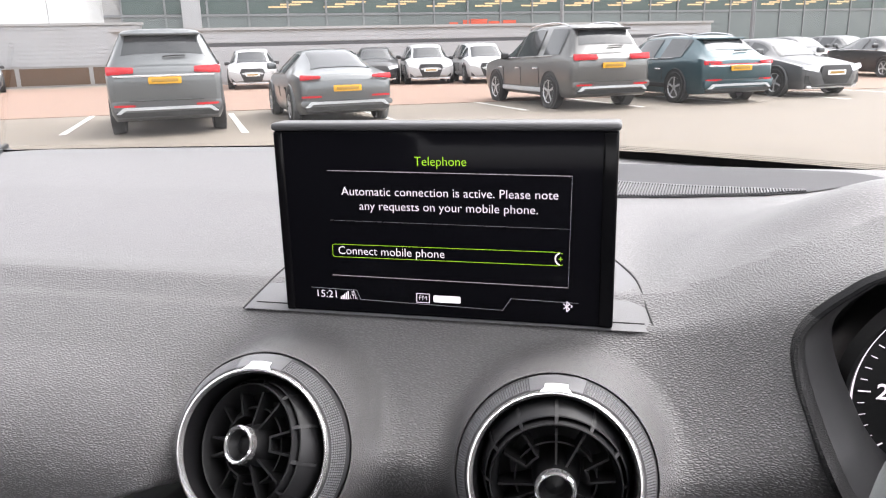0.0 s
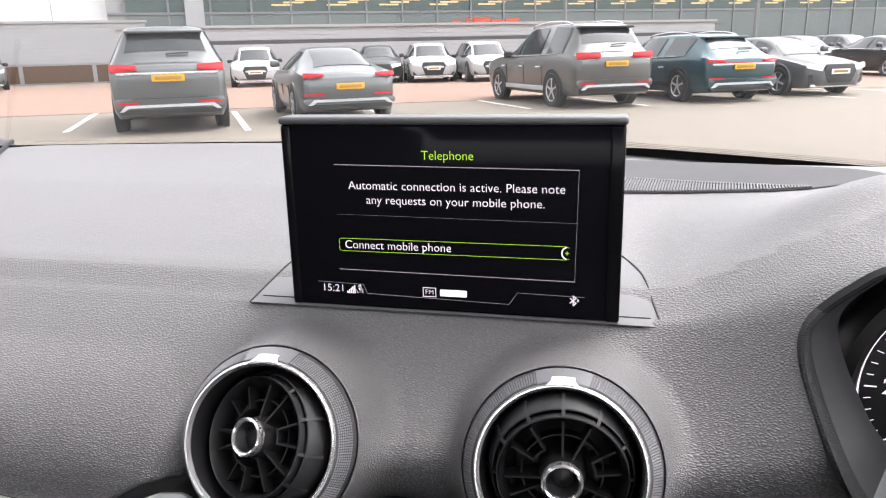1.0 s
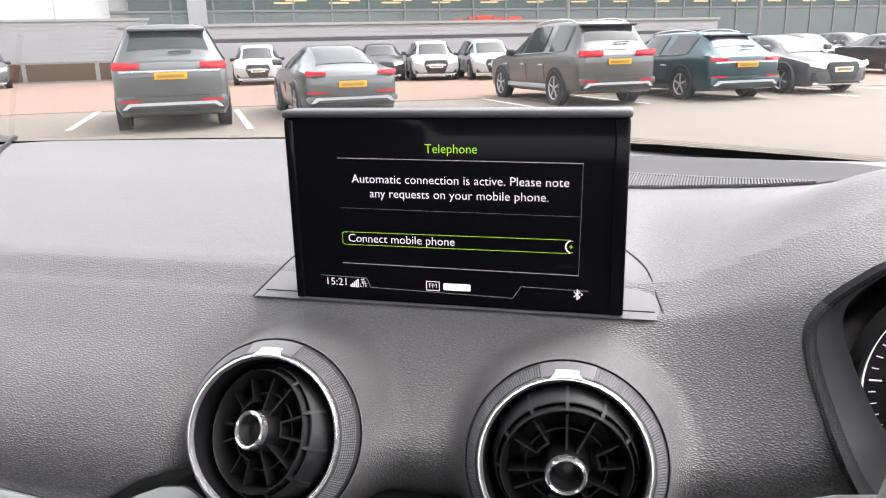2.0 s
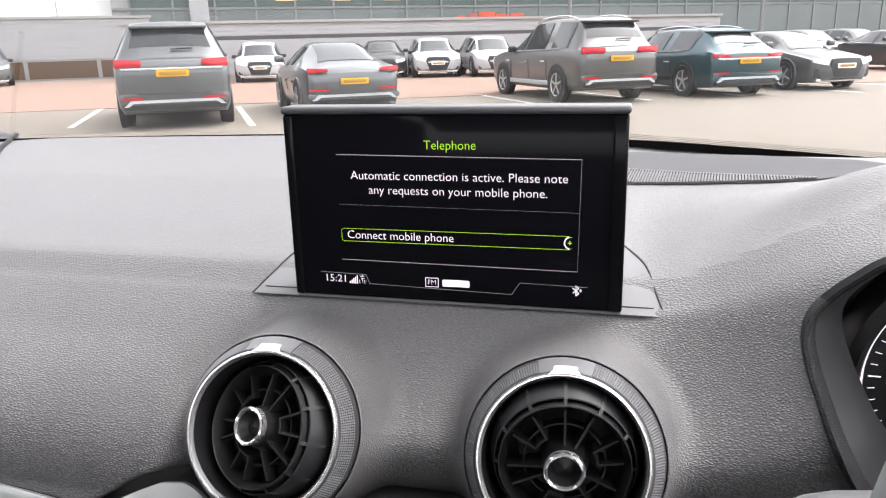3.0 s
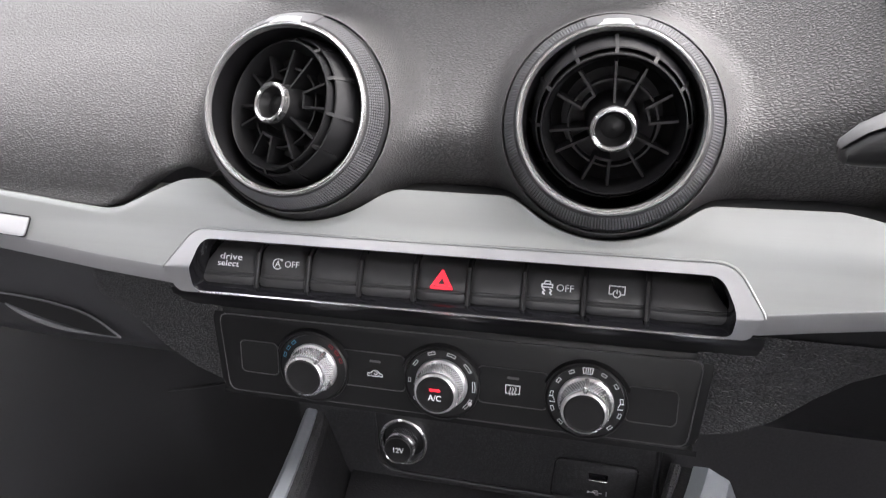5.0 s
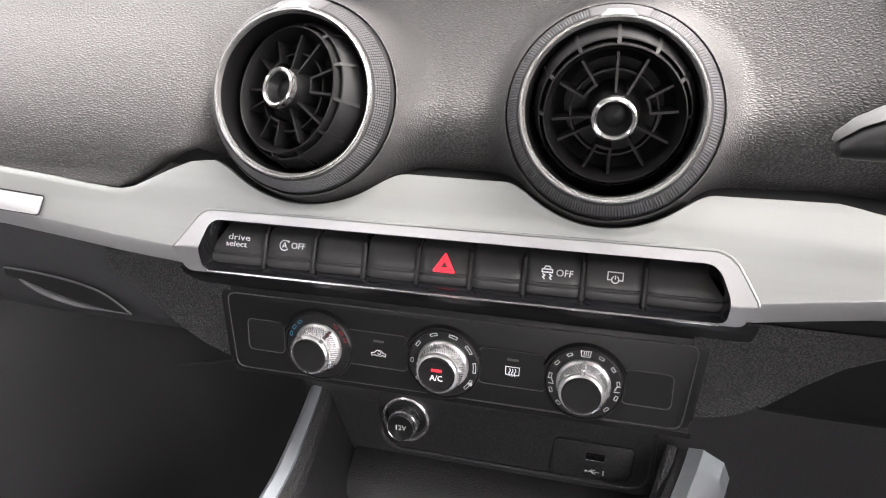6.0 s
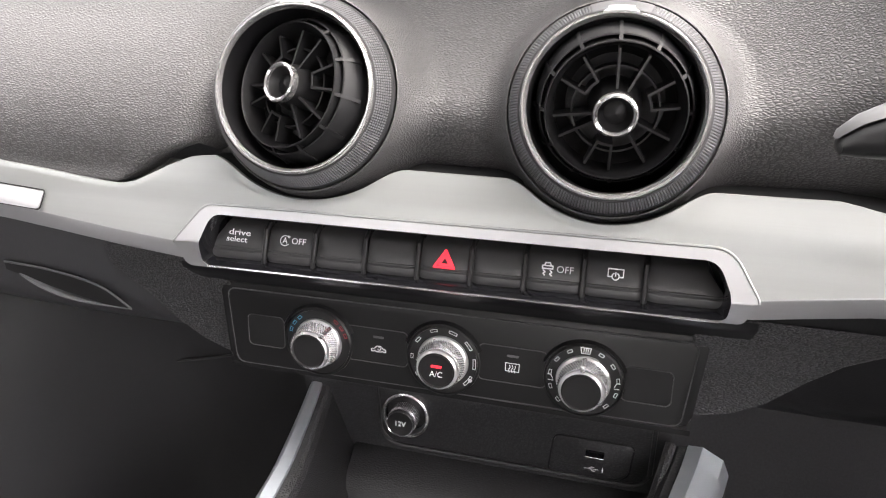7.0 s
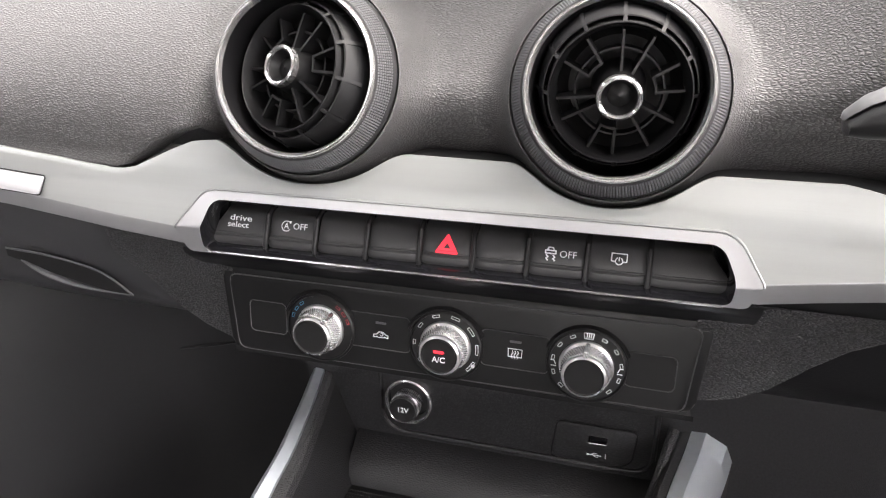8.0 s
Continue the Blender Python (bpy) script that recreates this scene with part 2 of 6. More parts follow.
def tube(points, radius, n=8, closed=False, bm=None):
    bm = bm or bmesh.new()
    pts = [Vector(p) for p in points]
    rows = []
    k = len(pts)
    for i, p in enumerate(pts):
        a = pts[(i - 1) % k] if closed or i > 0 else p
        b = pts[(i + 1) % k] if closed or i < k - 1 else p
        d = (b - a).normalized()
        side = d.cross(Vector((0, 0, 1)))
        if side.length < 1e-3:
            side = d.cross(Vector((0, 1, 0)))
        side.normalize()
        up = side.cross(d)
        rad = radius[i] if isinstance(radius, (list, tuple)) else radius
        rows.append([p + rad * (math.cos(2 * math.pi * j / n) * side + math.sin(2 * math.pi * j / n) * up) for j in range(n)])
    if closed:
        rows.append(rows[0])
    grid_mesh(rows, True, bm)
    if not closed:
        for r in (rows[0], rows[-1]):
            bm.faces.new([bm.verts.new(p) for p in r])
    return bm


def bez(points, k=8):
    """A smooth line through the points (Catmull-Rom)."""
    p = [Vector(q) for q in points]
    out = []
    for i in range(len(p) - 1):
        a, b, c, d = p[max(i - 1, 0)], p[i], p[i + 1], p[min(i + 2, len(p) - 1)]
        for j in range(k):
            t = j / k
            out.append(0.5 * (2 * b + (c - a) * t + (2 * a - 5 * b + 4 * c - d) * t * t + (3 * b - a - 3 * c + d) * t ** 3))
    out.append(p[-1])
    return out


def smooth01(t):
    t = min(1.0, max(0.0, t))
    return t * t * (3 - 2 * t)


def table(t, rows):
    for (a, va), (b, vb) in zip(rows, rows[1:]):
        if t <= b:
            return va + (vb - va) * max(0.0, (t - a) / (b - a))
    return rows[-1][1]


def lettering(name, words, size, m, material, parent, label="", align="CENTER", depth=0.0001, width=1.0, bold=0.0):
    """Words as a thin mesh in the plane of the pose m (x along the line, y up)."""
    cu = bpy.data.curves.new(name, "FONT")
    cu.body = words
    cu.size = size
    cu.align_x = align
    cu.align_y = "CENTER"
    cu.extrude = depth
    cu.offset = bold
    cu.resolution_u = 3
    ob = bpy.data.objects.new("tmp", cu)
    me = bpy.data.meshes.new_from_object(ob)
    bpy.data.objects.remove(ob)
    me.name = name
    me.transform(m @ Matrix.Diagonal((width, 1, 1, 1)))
    me.materials.clear()
    me.materials.append(material)
    out = new(name, me)
    if parent is not None:
        out.parent = parent
        if parent.parent is None:
            out.matrix_parent_inverse = parent.matrix_basis.inverted()
    return tagged(out, label)


# ---- the car's cabin: dash skin ----
VENT_L, VENT_R = (-0.0759, 0.3129, 1.0984), (0.0712, 0.3178, 1.0967)
VENT_TILT, VENT_YAW = 67.0, 2.0
FRONT = [(1.030, 0.3610), (1.050, 0.3510), (1.060, 0.3462), (1.066, 0.3436), (1.070, 0.3423), (1.074, 0.3415), (1.078, 0.3416), (1.082, 0.3425), (1.087, 0.3455), (1.093, 0.353), (1.104, 0.367), (1.118, 0.3835), (1.129, 0.3955), (1.1375, 0.405)]
TOP = [(0.405, 1.1375), (0.412, 1.1395), (0.428, 1.1470), (0.44, 1.150), (0.60, 1.1715), (0.70, 1.180), (0.82, 1.188)]
LIP = [(0.232, 1.206), (0.203, 1.189), (0.190, 1.179), (0.178, 1.167), (0.171, 1.156), (0.170, 1.144), (0.174, 1.128), (0.182, 1.107), (0.195, 1.084), (0.214, 1.062)]
LIP_ALL = [(0.300, 1.218), (0.267, 1.213)] + [(x + 0.0075, z - 0.004) for x, z in LIP] + [(0.25, 1.043), (0.300, 1.034)]
LIP_ALL = LIP_ALL + [(0.66 - x, z) for x, z in reversed(LIP_ALL)]


def rise(x):
    return smooth01((x - 0.10) / 0.15) * (1 - 0.9 * smooth01((x - 0.46) / 0.12))


def dash_top(x, y):
    w = rise(x)
    z = table(y, TOP)
    hood = 0.062 * w * math.exp(-((y - 0.445) / 0.095) ** 2)
    rear = 0.07 * max(0.0, min(x, 0.4) + 0.06) * smooth01((y - 0.69) / 0.09)
    return z + hood - rear - 0.012 * smooth01((abs(x + 0.1) - 0.45) / 0.25)


def crest(x):
    w = rise(x)
    return 0.405 - 0.045 * w, 1.1375 + 0.0645 * w


SKIN_FOOT = [(-0.80, 1.0730), (-0.262, 1.0475), (-0.2312, 1.0457), (-0.2043, 1.0430), (-0.1876, 1.0431), (-0.1733, 1.0508), (-0.1619, 1.0587), (-0.1516, 1.0644), (-0.1389, 1.0672), (-0.122, 1.0665), (-0.108, 1.0540), (-0.095, 1.0450), (0.12, 1.0450), (0.19, 1.0440), (0.30, 1.030), (0.70, 1.020)]


def dash_front(x, z):
    """How far ahead the dash's face lies at (x, z)."""
    yc, top = crest(x)
    zz = 1.040 + (z - 1.040) * 0.0975 / (top - 1.040)
    y = table(zz, FRONT) - (0.405 - yc) * smooth01((zz - 1.05) / 0.09)
    # beside the vents, on the passenger's side, one rounded face runs out to the trim
    out = 0.314 + 0.091 * max(0.0, (z - 1.05) / 0.0875) ** 2.4 + 0.3 * min(0.0, z - 1.05)
    return y + (out - y) * (1 - smooth01((x + 0.150) / 0.040))


def on_dash(x, v):
    """The dash by height up to its crest, and past that over the crest and ahead."""
    yc, top = crest(x)
    if v <= top - 0.002:
        return Vector((x, dash_front(x, v), v))
    y = yc + (v - top) * 1.5
    return Vector((x, max(y, yc - 0.002), dash_top(x, max(y, yc)) - 0.0002))


HOOD_R = 0.069


def vent_hood(place, skin):
    """A sleeve behind the vent's collar that runs in a hollow curve out onto the dash skin."""
    m = pose(*place, VENT_TILT, 0, VENT_YAW)
    ahead = (m.to_3x3() @ Vector((0, 0, -1))).normalized()
    rows = []
    for i in range(145):
        a = 2 * math.pi * i / 144
        at = lambda r, d: m @ Vector((r * math.cos(a), r * math.sin(a), d))
        line = [at(0.0470, -0.0200), at(0.0472, -0.0146), at(0.0476, -0.0139), at(0.0480, -0.0141)]
        for j in range(1, 33):
            u = (j / 32) ** 1.5
            r = 0.0482 + (HOOD_R - 0.0482) * u
            hit = skin.ray_cast(at(r, 0.03), ahead, 0.12)
            d = 0.03 - hit[3] if hit[0] is not None else -0.048
            w = 1 - (1 - u) ** 3.0
            line.append(at(r, -0.0142 * (1 - w) + (d - 0.0003 * u ** 8) * w))
        rows.append(line)
    return grid_mesh(rows)[0]


def inside(x, z, outline):
    hit = False
    n = len(outline)
    for i in range(n):
        (x0, z0), (x1, z1) = outline[i], outline[(i + 1) % n]
        if (z0 > z) != (z1 > z) and x < (x1 - x0) * (z - z0) / (z1 - z0) + x0:
            hit = not hit
    return hit


SKIN = []


def skin_z(x, y):
    """The height of the finished skin, from its columns."""
    i = min(range(len(SKIN)), key=lambda k: abs(SKIN[k][0][0] - x))
    top = [(p[1], p[2]) for p in reversed(SKIN[i][:44])]
    return table(y, top)


def build_skin():
    xs = [-0.80 + 0.02 * i for i in range(29)] + [-0.22 + 0.0025 * i for i in range(1, 181)] + [0.23 + 0.01 * i for i in range(1, 50)]
    for x in xs:
        yc, zc = crest(x)
        col = []
        for i in range(46):
            t = (1 - i / 46) ** 1.6
            y = yc + (0.788 - 0.055 * (x / 0.756) ** 2 - yc) * t
            z = dash_top(x, y)
            z = z + (zc - dash_top(x, yc)) * max(0.0, 1 - (y - yc) / 0.05) ** 2
            col.append((x, y, z))
        for i in range(64):
            z = zc - (zc - table(x, SKIN_FOOT)) * i / 63
            y = dash_front(x, z)
            if i < 3:
                y += (yc - dash_front(x, zc)) * (1 - i / 3)
            col.append((x, y, z))
        end = col[-1]
        col += [(x, end[1] + 0.0010, end[2] - 0.0022), (x, end[1] + 0.0050, end[2] - 0.0040), (x, end[1] + 0.022, end[2] - 0.0060)]
        rough = list(col)
        for _ in range(int(110 * rise(x))):
            mid = [tuple(0.25 * a + 0.5 * b + 0.25 * c for a, b, c in zip(col[i - 1], col[i], col[i + 1])) for i in range(1, len(col) - 1)]
            col = [col[0], *mid, col[-1]]
        keep = [smooth01((p[1] - yc - 0.045) / 0.06) for p in rough]
        col = [tuple(a * k + b * (1 - k) for a, b in zip(p, q)) for p, q, k in zip(rough, col, keep)]
        SKIN.append(col)


def skin_tree():
    n = len(SKIN[0])
    points = [p for col in SKIN for p in col]
    faces = [(i * n + j, i * n + j + 1, (i + 1) * n + j + 1, (i + 1) * n + j) for i in range(len(SKIN) - 1) for j in range(n - 1)]
    return BVHTree.FromPolygons(points, faces)


def build_dash():
    bm, _ = grid_mesh(SKIN)
    homes = [pose(*v, VENT_TILT, 0, VENT_YAW).inverted() for v in (VENT_L, VENT_R)]
    dead = []
    for f in bm.faces:
        c = f.calc_center_median()
        local = [h @ c for h in homes]
        if any(math.hypot(q.x, q.y) < HOOD_R - 0.0022 and -0.13 < q.z for q in local):
            dead.append(f)
        elif c.x > 0.15 and c.y < crest(c.x)[0] + 0.001 and c.z < crest(c.x)[1] - 0.0035 and inside(c.x, c.z, LIP_ALL):
            dead.append(f)
    bmesh.ops.delete(bm, geom=dead, context="FACES")
    return bm


build_skin()
dash = thing("dashboard", pose(0, 0.45, 1.03), "dark grey grained leather-look dashboard with sculpted vent hoods", "dashboard")
for far in (False, True):
    bm = build_dash()
    bmesh.ops.delete(bm, geom=[f for f in bm.faces if (f.calc_center_median().y > 0.431 and f.calc_center_median().z > 1.13) != far], context="FACES")
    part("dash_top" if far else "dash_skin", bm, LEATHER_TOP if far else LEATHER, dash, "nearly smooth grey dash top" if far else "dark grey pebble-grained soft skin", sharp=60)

tree = skin_tree()
for v in (VENT_L, VENT_R):
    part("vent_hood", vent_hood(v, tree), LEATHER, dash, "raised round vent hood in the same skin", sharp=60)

# plain smooth flap through which the screen rises
FLAP = [(0.120, 0.4025), (0.1155, 0.420), (0.110, 0.447), (0.098, 0.474), (0.080, 0.502), (0.05, 0.515)]
FLAP = [(x - 0.003, y) for x, y in FLAP]
FLAP = FLAP + [(-x - 0.006, y) for x, y in reversed(FLAP)]
def flap_z(x, y):
    return dash_top(0.0, y) + 0.0012 - 0.35 * max(0.0, 0.4055 - y)


bm = bmesh.new()
flap_rows = [[(x0 + (x1 - x0) * i / 24, y, flap_z(x0, y)) for i in range(25)] for x0, x1, y in [(-x - 0.006, x, y) for x, y in FLAP[:6]]]
grid_mesh(flap_rows, False, bm)
part("screen_flap", bm, SMOOTH_GREY, dash, "smooth mid-grey flap behind the screen")
line = bez([(x, y, flap_z(x, y)) for x, y in FLAP[:6]], 6)
for side in (1, -1):
    pts = [(p.x if side > 0 else -p.x - 0.006, p.y, p.z) for p in line]
    part("flap_joint", tube(pts, 0.0006, 6), BLACK_MATT, dash, "narrow dark joint")
part("flap_joint", tube([(-0.117, 0.4085, dash_top(0, 0.4085) + 0.0014), (0.111, 0.4085, dash_top(0, 0.4085) + 0.0014)], 0.0005, 6), BLACK_MATT, dash)

# sunken demister grille and dark panel under the glass
PANEL_FRONT = [(-0.13, 0.598), (0.20, 0.599), (0.227, 0.607), (0.2346, 0.6136), (0.265, 0.637), (0.300, 0.664)]
PANEL_BACK = [(-0.13, 0.765), (0.0955, 0.7229), (0.2766, 0.6845), (0.294, 0.6735), (0.300, 0.665)]
rows = []
for i in range(61):
    x = -0.13 + 0.43 * i / 60
    y0, y1 = table(x, PANEL_FRONT), table(x, PANEL_BACK)
    rows.append([(x, y0 + (y1 - y0) * j / 6, skin_z(x, y0 + (y1 - y0) * j / 6) + 0.0009) for j in range(7)])
DARK_TOP = mat("dark_demister_panel", (0.045, 0.045, 0.048), 0.8, vary=0.15, spec=0.25, bump=0.3, bump_scale=500)
part("demister_panel", grid_mesh(rows)[0], DARK_TOP, dash, "dark matt panel under the windscreen")
grille = thing("demister_grille", pose(0.15, 0.62, dash_top(0.1, 0.62)), "grey slatted demister grille along the windscreen", "vent grille")
slat_me = mesh_of("slat", boxed((-0.00062, -0.5, 0), (0.00062, 0.5, 0.0014), 0.0002, 1), mat("grille_grey", (0.052, 0.052, 0.055), 0.5, vary=0.05))


def grille_back(x):
    return 0.6400 - 0.191 * (x - 0.0941)


for i in range(80):
    x = 0.056 + i * 0.0022
    y0, y1 = table(x, PANEL_FRONT) + 0.0008, grille_back(x)
    if y1 - y0 < 0.0025:
        continue
    s = new("slat", slat_me)
    s.parent = grille
    s.matrix_parent_inverse = grille.matrix_basis.inverted()
    z0, z1 = skin_z(x, y0), skin_z(x, y1)
    s.matrix_basis = pose(x, (y0 + y1) / 2, (z0 + z1) / 2 + 0.0011, math.degrees(math.atan2(z1 - z0, y1 - y0)), 0, -7) @ Matrix.Diagonal((1, y1 - y0, 1, 1))
part("grille_edge", tube([(x, grille_back(x), skin_z(x, grille_back(x)) + 0.0016) for x in [0.05 + 0.009 * i for i in range(21)]], 0.0009, 6), SMOOTH_GREY, grille, "thin grey back edge")

# lower dash: leather cheeks, black strip, glovebox and underside
lower = thing("lower_dash", pose(0, 0.35, 0.93), "black grained lower dashboard with glovebox panel", "dashboard panel")


def lower_face(x, z):
    """The face below the trim: near the trim at the top, running ahead as it falls."""
    t = (1.012 - z) / 0.1
    return 0.312 + 0.02 * smooth01(t) + 0.10 * smooth01((0.955 - z) / 0.10)


def lower_patch(x0, x1, zt, zb, n=24, k=20):
    rows = []
    for i in range(n + 1):
        x = x0 + (x1 - x0) * i / n
        rows.append([(x, lower_face(x, zt(x) + (zb(x) - zt(x)) * j / k), zt(x) + (zb(x) - zt(x)) * j / k) for j in range(k + 1)])
    return grid_mesh(rows)[0]


# Glovebox plastic again, with shade put into the knee panel's colour.
KNEE = mat("shaded_knee_plastic", (0.007, 0.007, 0.008), 0.6, vary=0.1, bump=0.25, bump_scale=900, spec=0.25)
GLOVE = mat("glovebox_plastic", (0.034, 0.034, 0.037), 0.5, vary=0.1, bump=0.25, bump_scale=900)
part("glovebox_panel", lower_patch(-0.80, -0.1305, lambda x: 1.014, lambda x: 0.948 - 0.045 * smooth01((x + 0.34) / 0.18)), GLOVE, lower, "plain black plastic glovebox panel")
CHEEK_L = [(-0.2045, 0.9870), (-0.1902, 0.9707), (-0.1714, 0.9518), (-0.1546, 0.9404), (-0.1334, 0.9317), (-0.128, 0.9300)]
CHEEK_R = [(0.1165, 0.9385), (0.130, 0.9405), (0.1399, 0.9435), (0.1539, 0.9522), (0.1687, 0.9668), (0.1823, 0.9820), (0.1959, 0.9905), (0.215, 0.998)]


def cheek_patch(foot):
    """A grained pad set on the lower dash, its lower edge turned back into the panel."""
    rows = []
    for i in range(25):
        x = foot[0][0] + (foot[-1][0] - foot[0][0]) * i / 24
        z0, z1 = table(x, foot), 1.004
        line = [(x, lower_face(x, z0) + 0.004, z0 + 0.004), (x, min(lower_face(x, z0) - 0.001, 0.3195), z0 + 0.0008)]
        for j in range(15):
            z = z0 + 0.002 + (z1 - z0 - 0.002) * j / 14
            line.append((x, min(lower_face(x, z) - 0.0015, 0.318), z))
        rows.append(line)
    return grid_mesh(rows)[0]


part("cheek", cheek_patch(CHEEK_L), LEATHER_FINE, lower, "black grained leather-look cheek")
part("cheek", cheek_patch(CHEEK_R), LEATHER_FINE, lower, "black grained leather-look cheek")
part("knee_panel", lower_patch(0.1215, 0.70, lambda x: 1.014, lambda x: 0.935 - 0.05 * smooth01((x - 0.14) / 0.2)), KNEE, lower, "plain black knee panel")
# handle slot of the glovebox
slot = bmesh.new()
grid_mesh([[(-0.285, 0.3135, 0.981), (-0.285, 0.313, 0.976)], [(-0.2525, 0.3145, 0.9785), (-0.2525, 0.3135, 0.967)], [(-0.220, 0.3150, 0.9715), (-0.220, 0.3145, 0.9595)], [(-0.2022, 0.3160, 0.9585), (-0.2022, 0.3160, 0.957)]], False, slot)
part("handle_slot", slot, BLACK_SATIN, lower, "dark recess of the glovebox handle")
part("slot_edge", tube(bez([(-0.285, 0.3135, 0.9812), (-0.2525, 0.3142, 0.9788), (-0.220, 0.3148, 0.9718), (-0.2018, 0.3160, 0.9575)], 6), 0.0007, 6), SMOOTH_GREY, lower)
# Highlight along the slot's lower lip, modelled as a swelling paler tube.
part("slot_edge", tube(bez([(-0.2755, 0.3130, 0.9740), (-0.258, 0.3130, 0.9665), (-0.236, 0.3140, 0.9600), (-0.2015, 0.3160, 0.9572)], 6), [0.0005 + 0.0018 * math.sin(math.pi * (i / 18) ** 0.7) ** 2 for i in range(19)], 6), SMOOTH_GREY, lower)
# black recess between skin and trim, and strip under the button bezel
part("gloss_strip", grid_mesh([[(x, y, z + (1.0056 + (x + 0.14) * 0.0139 - 1.0075) * k) for y, z, k in ((0.2990, 1.0078, 1.0), (0.3005, 1.0035, 1.0), (0.3060, 0.9975, 0.9), (0.3120, 0.9915, 0.8), (0.3160, 0.9868, 0.7), (0.3190, 0.9800, 0.5))] for x in (-0.146, -0.10, -0.05, 0.0, 0.05, 0.10, 0.141)])[0], STRIP_BLACK, lower, "glossy black strip below the buttons")

# ---- aluminium trim ----
trim = thing("dash_trim", pose(0, 0.31, 1.02), "brushed aluminium trim strip across the dashboard", "trim")
TRIM_TOP = [(-0.80, 1.075), (-0.260, 1.0497), (-0.2216, 1.0469), (-0.203, 1.0452), (-0.186, 1.0440), (-0.1797, 1.0441), (-0.1712, 1.0457), (-0.1614, 1.0500), (-0.1518, 1.0543), (-0.1391, 1.0591), (-0.1261, 1.0604), (0.026, 1.0604), (0.1225, 1.0611), (0.1656, 1.0616), (0.1741, 1.0602), (0.1799, 1.0590), (0.30, 1.040), (0.70, 1.02)]
TRIM_BOT = [(-0.80, 1.0565), (-0.2557, 1.0294), (-0.2172, 1.0262), (-0.1805, 1.0230), (-0.143, 1.0206), (0.0, 1.0180), (0.138, 1.0229), (0.1593, 1.0257), (0.1834, 1.0286), (0.30, 1.036), (0.7, 1.018)]
NOTCHES = ((-0.0748, 1.1172, 0.0729), (0.0712, 1.1053, 0.0599))


def trim_y(z):
    return 0.318 - (1.063 - z) * 0.55


HEX_OUT = [(-0.1269, 1.0387), (0.1256, 1.0411), (0.1383, 1.0229), (0.1338, 1.0104), (-0.1400, 1.0056), (-0.1430, 1.0204)]
HEX_IN = [(-0.1228, 1.0350), (0.1212, 1.0367), (0.1278, 1.0235), (0.1270, 1.0112), (-0.1303, 1.0070), (-0.1290, 1.0200)]


def round_poly(pts, r, k=5):
    out = []
    n = len(pts)
    for i in range(n):
        p = Vector((*pts[i], 0))
        a = (Vector((*pts[i - 1], 0)) - p).normalized()
        b = (Vector((*pts[(i + 1) % n], 0)) - p).normalized()
        q = r[i] if isinstance(r, (list, tuple)) else r
        p0, p1 = p + a * q, p + b * q
        for j in range(k + 1):
            t = j / k
            q = p0 * (1 - t) ** 2 + p * 2 * t * (1 - t) + p1 * t * t
            out.append((q.x, q.y))
    return out


def trim_top(x):
    z = table(x, TRIM_TOP)
    for cx, cz, r in NOTCHES:
        d = abs(x - cx)
        if d < r * 0.95:
            ze = cz - math.sqrt(r * r - d * d)
            k = 0.006
            h = max(k - abs(z - ze), 0.0) / k
            z = min(z, ze) - h * h * k * 0.25
    return z


LEDGE = mat("dark_ledge", (0.013, 0.013, 0.0135), 0.7, vary=0.1, bump=0.2, bump_scale=700, spec=0.15)
xs = [-0.80 + 0.04 * i for i in range(13)] + [-0.30 + 0.0015 * i for i in range(347)] + [0.24 + 0.04 * i for i in range(12)]
face_rows, low_rows = [], []
part("trim_ledge", grid_mesh([[(x, trim_y(trim_top(x)) + 0.001, trim_top(x) - 0.0006), (x, 0.330, trim_top(x) - 0.006), (x, 0.375, trim_top(x) - 0.012)] for x in xs])[0], LEDGE, lower, "smooth black ledge behind the trim")
for x in xs:
    zt, zb = trim_top(x), table(x, TRIM_BOT)
    col = [(x, trim_y(zt) + 0.006, zt - 0.004), (x, trim_y(zt) + 0.002, zt - 0.0005), (x, trim_y(zt), zt)]
    for j in range(1, 17):
        t = j / 16
        z = zt + (zb - zt) * t
        col.append((x, trim_y(z) - 0.0004 * math.sin(math.pi * t) - 0.0013 * max(0.0, 1 - abs(z - 1.0485) / 0.011), z))
    face_rows.append(col)
    yb = trim_y(zb)
    fall = 0.0108
    low_rows.append([(x, yb, zb), (x, yb - 0.0003, zb - 0.0008), (x, yb + 0.0004 + 0.15 * fall, zb - fall), (x, yb + 0.020, zb - fall - 0.003)])
bm, _ = grid_mesh(face_rows)
hole = []
for f in bm.faces:
    c = f.calc_center_median()
    if inside(c.x, c.z, [(x * 0.985, z - 0.0015 if z > 1.015 else z - 0.01) for x, z in HEX_OUT]):
        hole.append(f)
bmesh.ops.delete(bm, geom=hole, context="FACES")
part("trim_face", bm, ALU, trim, "brushed aluminium face")
bm, _ = grid_mesh(low_rows)
hole = [f for f in bm.faces if -0.1395 < f.calc_center_median().x < 0.1350]
bmesh.ops.delete(bm, geom=hole, context="FACES")
part("lower_edge", bm, ALU_EDGE, trim, "darker chamfered lower edge")
part("badge_plate", slab(round_poly([(-0.40, 1.046), (-0.2265, 1.0375), (-0.2285, 1.0290), (-0.40, 1.0365)], 0.0018), lambda u, v, d: Vector((u, trim_y(v) - 0.0016 - d, v)), 0.0012, bevel=0.0004), ALU_EDGE, trim, "plain silver badge plate")
